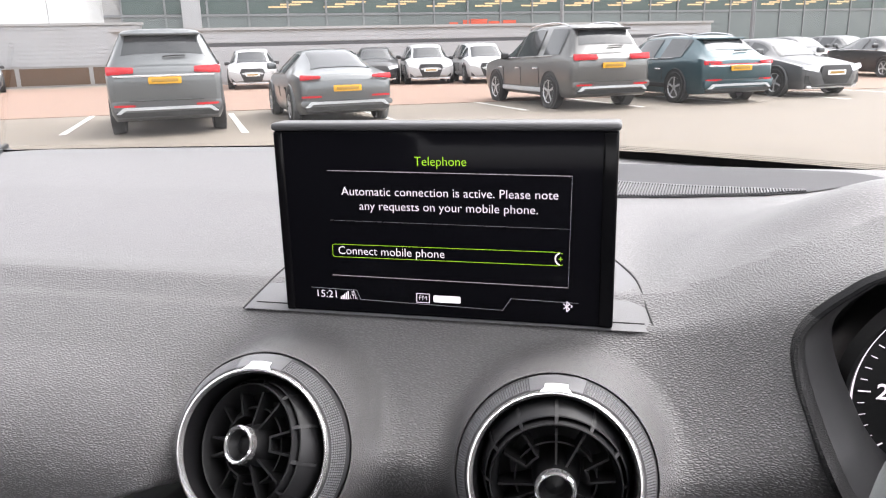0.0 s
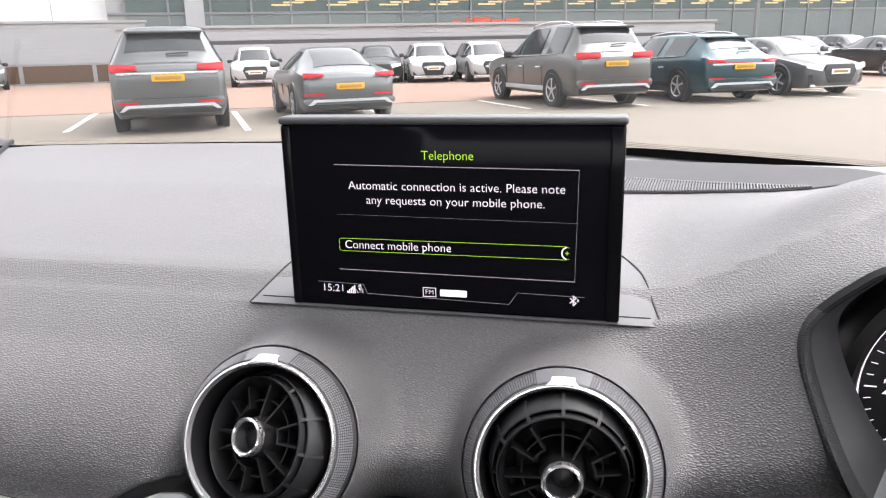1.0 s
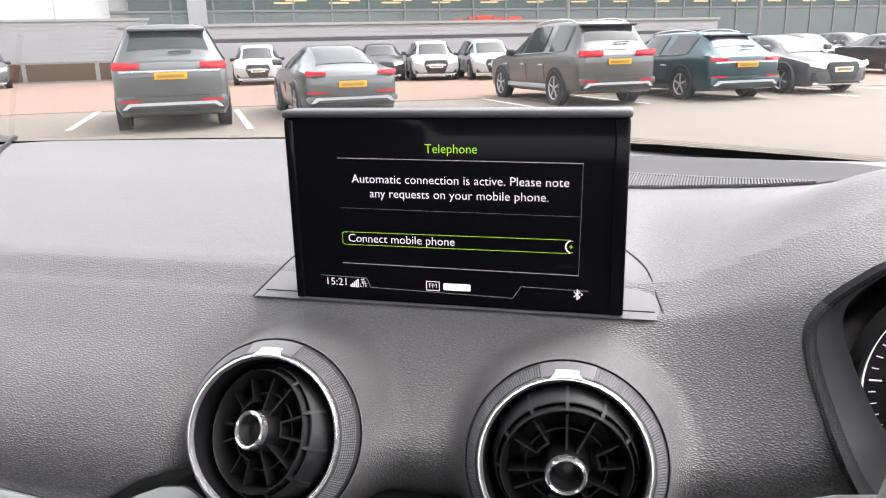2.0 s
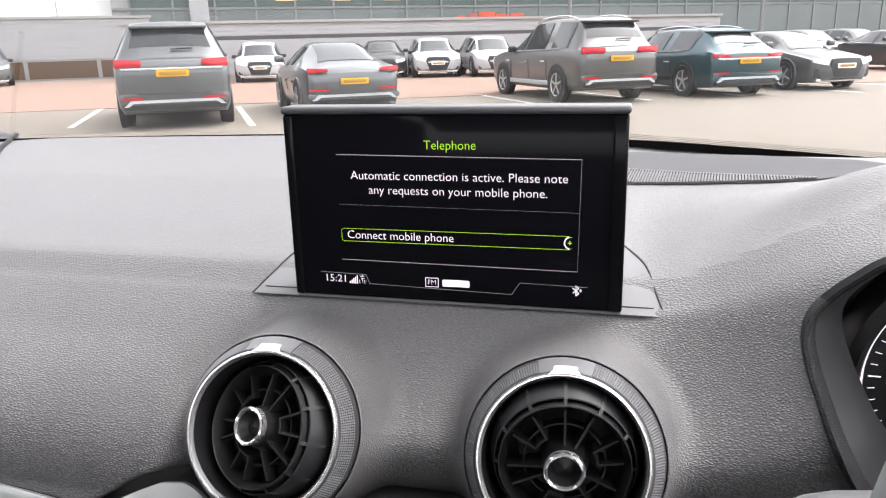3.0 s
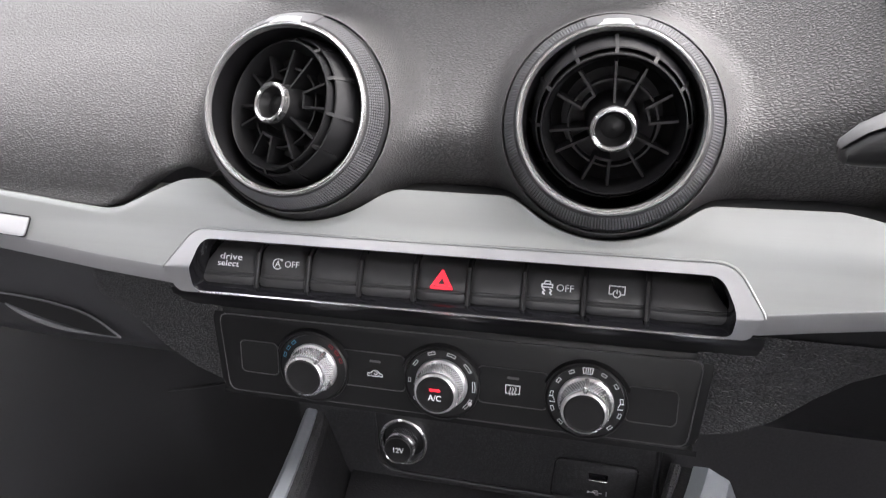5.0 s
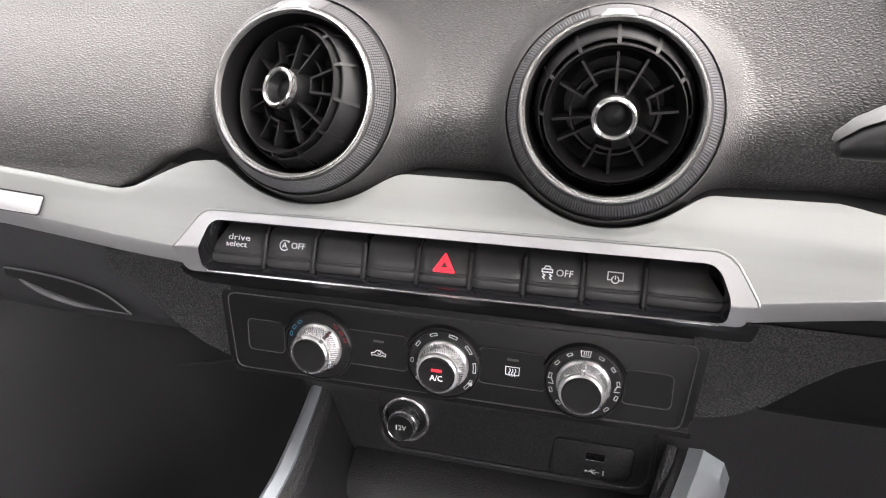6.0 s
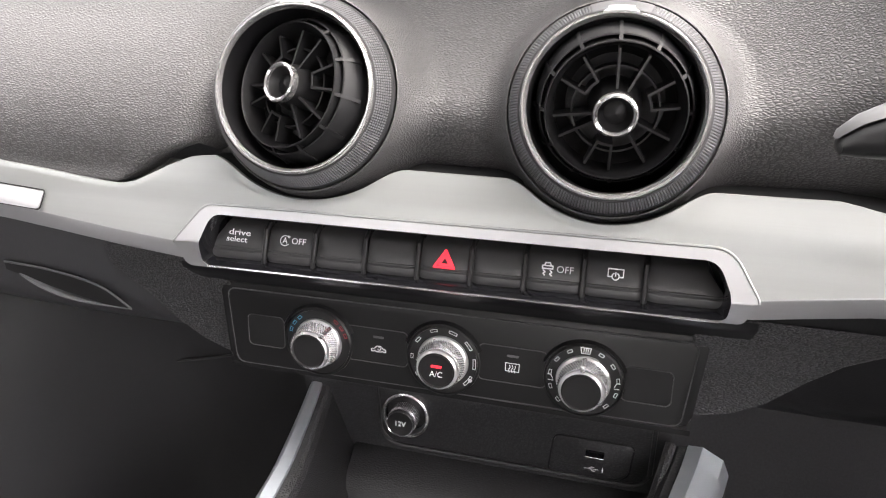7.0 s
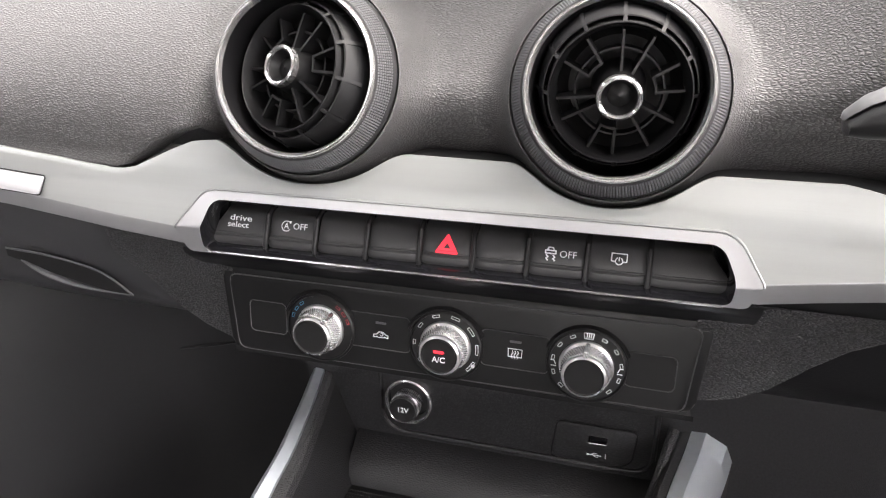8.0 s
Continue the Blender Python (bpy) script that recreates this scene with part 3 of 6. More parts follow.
part("badge_edge", tube([(u, trim_y(v) - 0.0019, v) for u, v in round_poly([(-0.40, 1.0465), (-0.2258, 1.038), (-0.228, 1.0285), (-0.40, 1.036)], 0.0018)], 0.0004, 5, True), BLACK_SATIN, trim)

# ---- row of buttons in its bezel ----
row = thing("button_row", pose(0, 0.30, 1.003), "row of black push buttons in a chrome-edged bezel", "button panel")


def bezel_at(u, v, d):
    """On the trim's face, and folded back under its lower crease."""
    return Vector((u, (trim_y(v) if v > 1.0218 else trim_y(1.0218) + (1.0218 - v) * 0.2) + 0.0005 - d, v))


def bezel_line(pts, r):
    """The hexagon's outline with its corners rounded."""
    return round_poly(pts, r, 7)


CORNERS = (0.006, 0.008, 0.0015, 0.003, 0.004, 0.0015)
outer, inner = bezel_line(HEX_OUT, CORNERS), bezel_line(HEX_IN, (0.006, 0.006, 0.004, 0.0040, 0.005, 0.004))
inner2 = bezel_line([(x * 0.985, 1.021 + (z - 1.021) * 0.88) for x, z in HEX_IN], (0.006, 0.006, 0.004, 0.0035, 0.004, 0.004))
rim = bezel_line([(x * 1.004, 1.021 + (z - 1.021) * 1.03) for x, z in HEX_OUT], CORNERS)
part("bezel", ring_slab(outer, inner, bezel_at, 0.0026), ALU_EDGE, row, "polished aluminium bezel")
part("bezel_rim", tube([bezel_at(u, v, 0.0022) for u, v in rim[-6:] + rim[:22]], 0.0006, 6), ALU, row, "thin raised outer edge")
bm = bmesh.new()
grid_mesh([[bezel_at(u, v, 0.0025) for u, v in inner], [bezel_at(u, v, -0.003) for u, v in inner2], [bezel_at(u, v, -0.024) for u, v in inner2]], True, bm)
part("bezel_well", bm, BLACK_GLOSS, row, "black well behind the bezel")
part("well_floor", slab([(-0.142, 0.996), (0.136, 0.996), (0.136, 1.040), (-0.142, 1.040)], lambda u, v, d: Vector((u, 0.323 - d, v)), 0.003), BLACK_MATT, row)
part("bottom_line", tube([bezel_at(-0.1275, 1.0068, 0.0028), bezel_at(0.1240, 1.0106, 0.0028)], 0.0006, 6), CHROME, row, "thin chrome line")
EDGES = [-0.1350, -0.0976, -0.0700, -0.0426, -0.0149, 0.0116, 0.0375, 0.0647, 0.0922, 0.1285]
buttons = []
for i in range(9):
    x0, x1 = EDGES[i] + 0.0008, EDGES[i + 1] - 0.0008
    prof = [(0.3220, 1.0258), (0.3150, 1.0257), (0.3124, 1.0252), (0.3107, 1.0241), (0.3056, 1.0163), (0.3055, 1.0157), (0.3049, 1.0156), (0.3048, 1.0150), (0.3036, 1.0144), (0.3029, 1.0124), (0.3030, 1.0105), (0.3038, 1.0088), (0.3100, 1.0072)]
    rows = []
    n = 8
    for j in range(n + 1):
        t = j / n
        edge = min(t, 1 - t) * (x1 - x0)
        sink = 0.0012 * max(0.0, 1 - edge / 0.003) ** 2
        line = []
        for y, z in prof:
            x = x0 + (x1 - x0) * t
            if i == 0:
                x = max(x, -0.1345 + 0.0115 * smooth01((z - 1.009) / 0.018) + (x - x0) * 0.6)
            if i == 8:
                x = min(x, 0.1278 - 0.0095 * smooth01((z - 1.012) / 0.014) - (x1 - x) * 0.6)
            line.append((x, y + sink, z + 0.0125 * x))
        rows.append(line)
    bm, vs = grid_mesh(rows)
    for r in (vs[0], vs[-1]):
        bm.faces.new(r)
    b = part("button", bm, BUTTON_MAT, row, sharp=25)
    buttons.append(b)
    if 0 < i:
        x = EDGES[i]
        part("divider", grid_mesh([[(x + s * 0.0010, y - 0.0011 * (abs(s) < 1.2) - 0.0004 * (abs(s) < 0.9), z + 0.0125 * x) for y, z in ((0.316, 1.0285), (0.3100, 1.0265), (0.3046, 1.0165), (0.3024, 1.0130), (0.3022, 1.0100), (0.309, 1.0070))] for s in (-1.3, -1, -0.6, 0.6, 1, 1.3)])[0], BLACK_SATIN, row)


def on_button(x, z, lift=0.0004):
    """A pose on the sloping face of the buttons, x along them and y up their face."""
    y = 0.3107 - (1.0241 + 0.0125 * x - z) * (0.0051 / 0.0078)
    tilt = math.degrees(math.atan2(0.0078, 0.0051))
    m = pose(x, y, z, tilt)
    return m @ pose(0, 0, lift)


def strokes(name, lines, width, m, material, parent, label="", closed=False):
    """Thin flat strokes in the plane of a pose: polylines in metres."""
    bm = bmesh.new()
    for ln in lines:
        pts = [Vector((p[0], p[1], 0)) for p in ln]
        for a, b in zip(pts, pts[1:]):
            d = (b - a)
            if d.length < 1e-7:
                continue
            d.normalize()
            nrm = Vector((-d.y, d.x, 0)) * width / 2
            q = [a - d * width * 0.3 + nrm, b + d * width * 0.3 + nrm, b + d * width * 0.3 - nrm, a - d * width * 0.3 - nrm]
            bm.faces.new([bm.verts.new(m @ p) for p in q])
    return part(name, bm, material, parent, label, smooth=False)


def arc(cx, cy, r, a0, a1, n=14):
    return [(cx + r * math.cos(radians(a0 + (a1 - a0) * i / n)), cy + r * math.sin(radians(a0 + (a1 - a0) * i / n))) for i in range(n + 1)]


MM = 0.001
lettering("button_text", "drive", 0.0044, on_button(-0.1137, 1.0210), PRINT, buttons[0], "white words on the button", width=1.45)
lettering("button_text", "select", 0.0042, on_button(-0.1149, 1.0180), PRINT, buttons[0], width=1.25)
strokes("button_icon", [arc(0, 0, 0.0026, 40, 320), [(-0.0011, -0.0012), (0, 0.0015), (0.0011, -0.0012)], [(-0.0007, -0.0003), (0.0007, -0.0003)], [(0.0020, 0.0016), (0.0024, 0.0024), (0.0014, 0.0025)]], 0.00045, on_button(-0.0873, 1.0197), PRINT, buttons[1], "white stop-start symbol")
lettering("button_text", "OFF", 0.0046, on_button(-0.0796, 1.0198), PRINT, buttons[1], bold=-0.00003)
tri = [(0, 0.0047), (-0.0050, -0.0036), (0.0050, -0.0036), (0, 0.0047)]
strokes("button_icon", [tri, [(p[0] * 0.55, p[1] * 0.55 - 0.0003) for p in tri]], 0.0011, on_button(-0.0017, 1.0193), RED_GLOW, buttons[4], "glowing red warning triangle")
strokes("button_icon", [[(-0.0024, 0.0002), (-0.0024, 0.0016), (-0.0016, 0.0016), (-0.001, 0.003), (0.001, 0.003), (0.0016, 0.0016), (0.0024, 0.0016), (0.0024, 0.0002), (-0.0024, 0.0002)], [(-0.0016, 0.0016), (0.0016, 0.0016)], [(-0.002, -0.0006), (-0.001, -0.0014), (-0.002, -0.0022), (-0.001, -0.003)], [(0.0012, -0.0006), (0.0022, -0.0014), (0.0012, -0.0022), (0.0022, -0.003)]], 0.0006, on_button(0.0479, 1.0204), PRINT, buttons[6], "white stability-control symbol")
lettering("button_text", "OFF", 0.0046, on_button(0.0560, 1.0206), PRINT, buttons[6], bold=-0.00003)
strokes("button_icon", [[(-0.0016, -0.0012), (-0.0034, -0.0012), (-0.0034, 0.0024), (0.0034, 0.0024), (0.0034, -0.0012), (0.0016, -0.0012)], arc(0, -0.001, 0.0016, 120, 420), [(0, 0.0008), (0, -0.0008)]], 0.0005, on_button(0.0789, 1.0213), PRINT, buttons[7], "white screen symbol")


# ---- round air vents ----
def build_vent(place, insert_at, insert_tilt, insert_yaw):
    """Built round its own axis: x right, y up, z towards the seats."""
    home = pose(*place, VENT_TILT, 0, VENT_YAW)
    v = thing("air_vent", home, "round black air vent with a chrome ring and knurled collar", "air vent", "dashboard air vents")
    P = lambda name, bm, material, parent=v, label="", **k: part(name, bm, material, parent, label, local=True, **k)
    P("chrome_ring", lathe([(0.0399, -0.004), (0.0400, -0.0018), (0.0397, -0.0005), (0.0391, 0.0003), (0.0384, 0.0002), (0.0376, -0.0012), (0.0370, -0.0040)]), RING, label="satin chrome ring")
    collar = P("grip_collar", lathe([(0.0396, -0.0026), (0.0402, -0.0020), (0.0408, -0.0022), (0.0459, -0.0110), (0.0465, -0.0124), (0.0467, -0.0138), (0.0462, -0.0165), (0.0462, -0.034)]), GRIP, label="dark grey knurled turning collar")
    bm = bmesh.new()
    rows_n, around = 7, 216
    for i in range(around):
        a = 2 * math.pi * i / around
        off = (math.degrees(a) - 90 + 180) % 360 - 180
        if abs(off) < 17:
            continue
        for j in range(rows_n):
            t = 0.10 + 0.80 * j / (rows_n - 1)
            r, z = 0.0408 + 0.0051 * t, -0.0022 - 0.0088 * t
            half_a, half_t = 0.00042 / r, 0.00050 + (0.0003 if abs(off) > 115 else 0.0)
            nrm = Vector((0.865, 0.501))
            p = []
            for da, dt in ((-1, -1), (1, -1), (1, 1), (-1, 1)):
                rr, zz = r + 0.501 * dt * half_t, z - 0.865 * dt * half_t
                aa = a + da * half_a
                p.append(bm.verts.new((rr * math.cos(aa), rr * math.sin(aa), zz)))
            rr, zz = r + nrm.x * 0.0005, z + nrm.y * 0.0005
            q = bm.verts.new((rr * math.cos(a), rr * math.sin(a), zz))
            for k in range(4):
                bm.faces.new((p[k], p[(k + 1) % 4], q))
    tagged(P("knurling", bm, GRIP_DOT, collar, "fine raised dots", smooth=False), kind="stuff")
    P("collar_plate", lathe([(0.0404, -0.0017), (0.0410, -0.0019), (0.0461, -0.0107), (0.0467, -0.0121)], 16, a0=radians(73), a1=radians(107)), SMOOTH_GREY, collar, "smooth grey plate")
    rows = []
    for t in (0.0, 0.14, 0.30, 0.50, 0.56):
        half = radians(11.0 - 3.0 * smooth01((t - 0.05) / 0.2) - 1.2 * t)
        r, z = 0.0395 + 0.0062 * t, 0.0009 - 0.0102 * t
        rows.append([(r * math.cos(math.pi / 2 + half * s), r * math.sin(math.pi / 2 + half * s), z) for s in (-1, -0.5, 0, 0.5, 1)])
    bm, vs = grid_mesh(rows)
    ext = bmesh.ops.extrude_face_region(bm, geom=list(bm.faces))
    for e in ext["geom"]:
        if isinstance(e, bmesh.types.BMVert):
            e.co += Vector((0, -0.0012, -0.0012))
    P("tab", bm, SILVER, collar, "bright silver tab")
    P("barrel", lathe([(0.0371, -0.0025), (0.0367, -0.004), (0.0366, -0.016), (0.0364, -0.036), (0.03, -0.040), (0.0005, -0.041)]), VENT_BLACK, label="black inner barrel")
    # the swivelling insert: a ball with a louvred mouth
    turn = home.inverted() @ pose(*insert_at, insert_tilt, 0, insert_yaw)
    ins = P("louvre_ring", lathe([(0.0286, -0.0050), (0.0292, -0.0008), (0.0297, 0.0), (0.0302, -0.0002), (0.0304, -0.004), (0.0306, -0.012), (0.0304, -0.022)], m=turn), VENT_BLACK, label="black inner louvre ring")
    P("outer_band", lathe([(0.0316, -0.011), (0.0317, -0.0044), (0.0320, -0.0035), (0.0326, -0.0038), (0.0340, -0.0078), (0.0350, -0.0130), (0.0352, -0.020), (0.034, -0.030)], m=turn), VENT_BLACK, ins, label="black band of the ball")
    P("dish", lathe([(0.0288, -0.0014), (0.0272, -0.0060), (0.0266, -0.012)], m=turn), VENT_BLACK, ins, label="black louvre dish")
    P("dish_floor", lathe([(0.0264, -0.0115), (0.022, -0.019), (0.010, -0.021)], m=turn), BLACK_MATT, ins, label="dark throat behind the blades")

    def fin(name, outline, thick, angle, parent):
        bm = bmesh.new()
        a = [bm.verts.new((r, -thick, z)) for r, z in outline]
        b = [bm.verts.new((r, thick, z)) for r, z in outline]
        bm.faces.new(a)
        bm.faces.new(list(reversed(b)))
        for i in range(len(a)):
            j = (i + 1) % len(a)
            bm.faces.new((a[i], b[i], b[j], a[j]))
        bm.transform(turn @ pose(0, 0, 0, 0, 0, angle))
        P(name, bm, VENT_BLACK, parent, smooth=False)

    for k in range(12):
        fin("rib", [(0.0299, -0.0006), (0.0322, -0.0028), (0.0345, -0.0082), (0.0362, -0.0130), (0.0340, -0.0140), (0.0299, -0.0090)], 0.0008, 30 * k, ins)
    P("vane_ring", lathe([(0.0182, -0.011), (0.0183, -0.0055), (0.0192, -0.0055), (0.0193, -0.011)], 64, m=turn), VENT_BLACK, ins)
    for a in (90, 62, -27, -58, 186, 207):
        fin("blade", [(0.0085, -0.0010), (0.0266, -0.0030), (0.0266, -0.0100), (0.0085, -0.0150)], 0.00055, a, ins)
    for a0, a1 in ((123, 151), (4, 29), (-116, -92)):
        for a in (a0, a1):
            fin("blade", [(0.0146, -0.0015), (0.0268, -0.0028), (0.0268, -0.0100), (0.0146, -0.0130)], 0.00055, a, ins)
        P("blade_bridge", lathe([(0.0145, -0.013), (0.0145, -0.0015), (0.0156, -0.0015), (0.0156, -0.013)], 6, m=turn, a0=radians(a0), a1=radians(a1)), VENT_BLACK, ins)
    hub = P("hub", lathe([(0.0118, -0.020), (0.0110, -0.006), (0.0095, 0.0005), (0.0090, 0.0035), (0.0072, 0.0035)], 48, m=turn), VENT_BLACK, label="black centre knob")
    P("hub_ring", lathe([(0.0092, 0.0005), (0.0096, 0.0030), (0.0094, 0.0050), (0.0086, 0.0056), (0.0077, 0.0050), (0.0073, 0.0035)], 64, m=turn), CHROME, hub, "chrome hub ring")
    P("hub_face", lathe([(0.0074, 0.0040), (0.0060, 0.0010), (0.0050, -0.0005), (0.0040, 0.0002), (0.0001, 0.0012)], 48, m=turn), VENT_BLACK, hub, "dished black hub face")
    return v


build_vent(VENT_L, (-0.0795, 0.3150, 1.0995), 62.5, -20.0)
build_vent(VENT_R, (0.0722, 0.3195, 1.0932), 88.0, 5.0)

# ---- pop-up screen ----
SY = 0.405
screen = thing("display_screen", pose(0, SY, 1.140), "upright black car display showing a telephone menu", "display")
part("housing", boxed((-0.0945, SY + 0.0005, 1.1375), (0.0945, SY + 0.0120, 1.2455), 0.003, 3), BLACK_SATIN, screen, "black plastic housing")
part("glass", boxed((-0.0942, SY - 0.0015, 1.1385), (0.0942, SY + 0.0012, 1.2440), 0.0012, 3), SCREEN_GLASS, screen, "glossy black display glass")
part("side_rail", boxed((0.0868, SY - 0.0024, 1.1385), (0.0944, SY + 0.001, 1.2432), 0.0012, 3), BLACK_RAIL, screen, "glossy black side rail")
part("side_rail", boxed((-0.0944, SY - 0.0024, 1.1385), (-0.0890, SY + 0.001, 1.2432), 0.0012, 3), BLACK_RAIL, screen, "glossy black side rail")
part("top_cap", boxed((-0.0955, SY - 0.0030, 1.2438), (0.0955, SY + 0.0150, 1.2482), 0.0018, 3), mat("grey_satin_cap", (0.035, 0.035, 0.037), 0.42, vary=0.05), screen, "satin grey top cap")


def on_screen(x, z, lift=0.0019):
    return pose(x, SY - lift, z, 90)


def words(t, x, z, size, material=WHITE_GLOW, align="LEFT", width=1.0, bold=-0.00006):
    return lettering("screen_text", t, size, on_screen(x, z), material, screen, "glowing screen words", align, 0.00002, width, bold)


words("Telephone", 0.0015, 1.2273, 0.0071, GREEN_GLOW, "CENTER", 0.95)
words("Automatic connection is active. Please note", 0.0045, 1.2102, 0.0068, WHITE_GLOW, "CENTER", 1.005)
words("any requests on your mobile phone.", 0.0043, 1.2021, 0.0068, WHITE_GLOW, "CENTER", 1.005)
words("Connect mobile phone", -0.0600, 1.1759, 0.0068, WHITE_GLOW, "LEFT", 0.99)
words("15:21", -0.0758, 1.1492, 0.0062, WHITE_GLOW, "LEFT", 1.06)
words("FM", -0.0105, 1.1498, 0.0040, WHITE_GLOW, "CENTER", 1.05)
words("LTE", -0.0522, 1.1480, 0.0031, WHITE_GLOW, "CENTER", 0.9)


def lines(name, pts, w, material, label=""):
    return strokes(name, pts, w, on_screen(0, 0, 0.00185), material, screen, label)


lines("box_line", [[(-0.0635, 1.2219), (0.0715, 1.2206)]], 0.0004, WHITE_DIM, "thin white menu frame")
lines("box_line", [[(0.0715, 1.2206), (0.0705, 1.1601)]], 0.0002, GREY_LINE)
lines("box_line", [[(-0.0640, 1.1611), (0.0705, 1.1601)]], 0.0004, WHITE_DIM)
lines("box_line", [[(-0.0635, 1.1936), (0.0715, 1.1924)]], 0.00015, GREY_LINE)
pill = [(0.0655, 1.1796), (-0.0618, 1.1796), (-0.0632, 1.1789), (-0.0632, 1.1729), (-0.0618, 1.1722), (0.0655, 1.1722), (0.0672, 1.1729)]
lines("selection_frame", [[(0.0672, 1.1789)] + pill], 0.00026, GREEN_GLOW, "thin green selection frame")
lines("knob_mark", [arc(0.0668, 1.1759, 0.0034, 110, 250)], 0.0007, WHITE_GLOW)
lines("plus_mark", [[(0.0652, 1.1759), (0.0672, 1.1759)], [(0.0662, 1.1749), (0.0662, 1.1769)]], 0.0004, GREEN_GLOW)
lines("signal_bars", [[(-0.0598 + 0.0011 * i, 1.1468), (-0.0598 + 0.0011 * i, 1.1478 + 0.0009 * i)] for i in range(5)], 0.0007, WHITE_GLOW, "signal strength bars")
lines("arrow_marks", [[(-0.0535, 1.1512), (-0.0515, 1.1512), (-0.0522, 1.1520)], [(-0.0510, 1.1500), (-0.0530, 1.1500), (-0.0523, 1.1492)]], 0.0004, WHITE_GLOW)
lines("radio_frame", [[(-0.0142, 1.1472), (-0.0068, 1.1472), (-0.0068, 1.1524), (-0.0142, 1.1524), (-0.0142, 1.1472)]], 0.0004, WHITE_GLOW)
part("station_name", slab(rounded(-0.0044, 1.1478, 0.0112, 1.1518, 0.0008), lambda u, v, d: Vector((u, SY - 0.0018 - d, v)), 0.0001), mat("station_bar", (0.8, 0.74, 0.8), 0.5, vary=0.03, emit=0.12), screen, "plain bar for the station name")
lines("status_line", [[(-0.0780, 1.1530), (-0.0500, 1.1524), (-0.0478, 1.1470)], [(-0.0478, 1.1470), (0.0350, 1.1452), (0.0395, 1.1522), (0.0760, 1.1516)]], 0.0003, GREY_LINE)
lines("bluetooth_mark", [[(0.0683, 1.1508), (0.0715, 1.1480), (0.0700, 1.1466), (0.0700, 1.1522), (0.0715, 1.1508), (0.0683, 1.1480)], [(0.0722, 1.1502), (0.0728, 1.1496), (0.0722, 1.1490)]], 0.0005, WHITE_GLOW)

# ---- climate panel ----
KNOB_METAL = mat("knob_metal", (0.72, 0.72, 0.73), 0.28, metal=0.85, vary=0.08)
SOCKET_METAL = mat("socket_metal", (0.16, 0.16, 0.165), 0.28, metal=0.85, vary=0.1)
# Highlight of the panel's grooves, drawn in as a paler line.
EDGE_LINE = mat("groove_highlight", (0.055, 0.055, 0.057), 0.4, vary=0.2)
PZ, PY, PT = 0.958, 0.312, 10.0
SL = math.tan(radians(PT))


def panel_at(u, v, d):
    return Vector((u, PY + (v - PZ) * SL - d * math.cos(radians(PT)), v + d * math.sin(radians(PT))))


def on_panel(x, z, lift=0.0):
    p = panel_at(x, z, 0)
    return pose(p.x, p.y, p.z, 90 - PT) @ pose(0, 0, lift)


climate = thing("climate_panel", pose(0, PY, 0.935), "black climate control panel with three rotary knobs", "climate control")
part("faceplate", slab(round_poly([(-0.1350, 0.9868), (0.1252, 0.9893), (0.1205, 0.9410), (-0.1308, 0.9385)], 0.006), panel_at, 0.0025, bevel=0.0012), PANEL_MAT, climate, "satin black faceplate")
part("inner_plate", slab(round_poly([(-0.1302, 0.9828), (0.1200, 0.9852), (0.1158, 0.9415), (-0.1264, 0.9395)], 0.005), lambda u, v, d: panel_at(u, v, 0.0024 + d), 0.0007, bevel=0.0004), PANEL_MAT, climate)
part("lower_lip", grid_mesh([[panel_at(x, 0.9395, 0.0024), panel_at(x, 0.9365, 0.0020), Vector((x, 0.313, 0.9325)), Vector((x, 0.318, 0.9295)), Vector((x, 0.345, 0.9240))] for x in (-0.131, -0.06, 0.0, 0.06, 0.121)])[0], BLACK_MATT, climate)
for u0, u1 in ((-0.1180, -0.0965), (-0.0590, -0.0245), (0.0145, 0.0490), (0.0870, 0.1100)):
    wide = u0 < -0.1 or u1 > 0.1
    part("flat_button", slab(rounded(u0, 0.9515, u1, 0.9705 if not wide else 0.9690, 0.003), lambda u, v, d: panel_at(u, v, 0.0030 + d), 0.0003), PANEL_MAT, climate, smooth=False)
    part("button_edge", tube([panel_at(u, v, 0.0034) for u, v in rounded(u0 - 0.0004, 0.9511, u1 + 0.0004, 0.9709 if not wide else 0.9694, 0.003)], 0.00028, 5, True), EDGE_LINE, climate)
part("plate_edge", tube([panel_at(u, v, 0.0029) for u, v in round_poly([(-0.1305, 0.9831), (0.1203, 0.9855), (0.1161, 0.9412), (-0.1267, 0.9392)], 0.005)], 0.00035, 5, True), EDGE_LINE, climate)
DIALS = (-0.0755, -0.0047, 0.068)
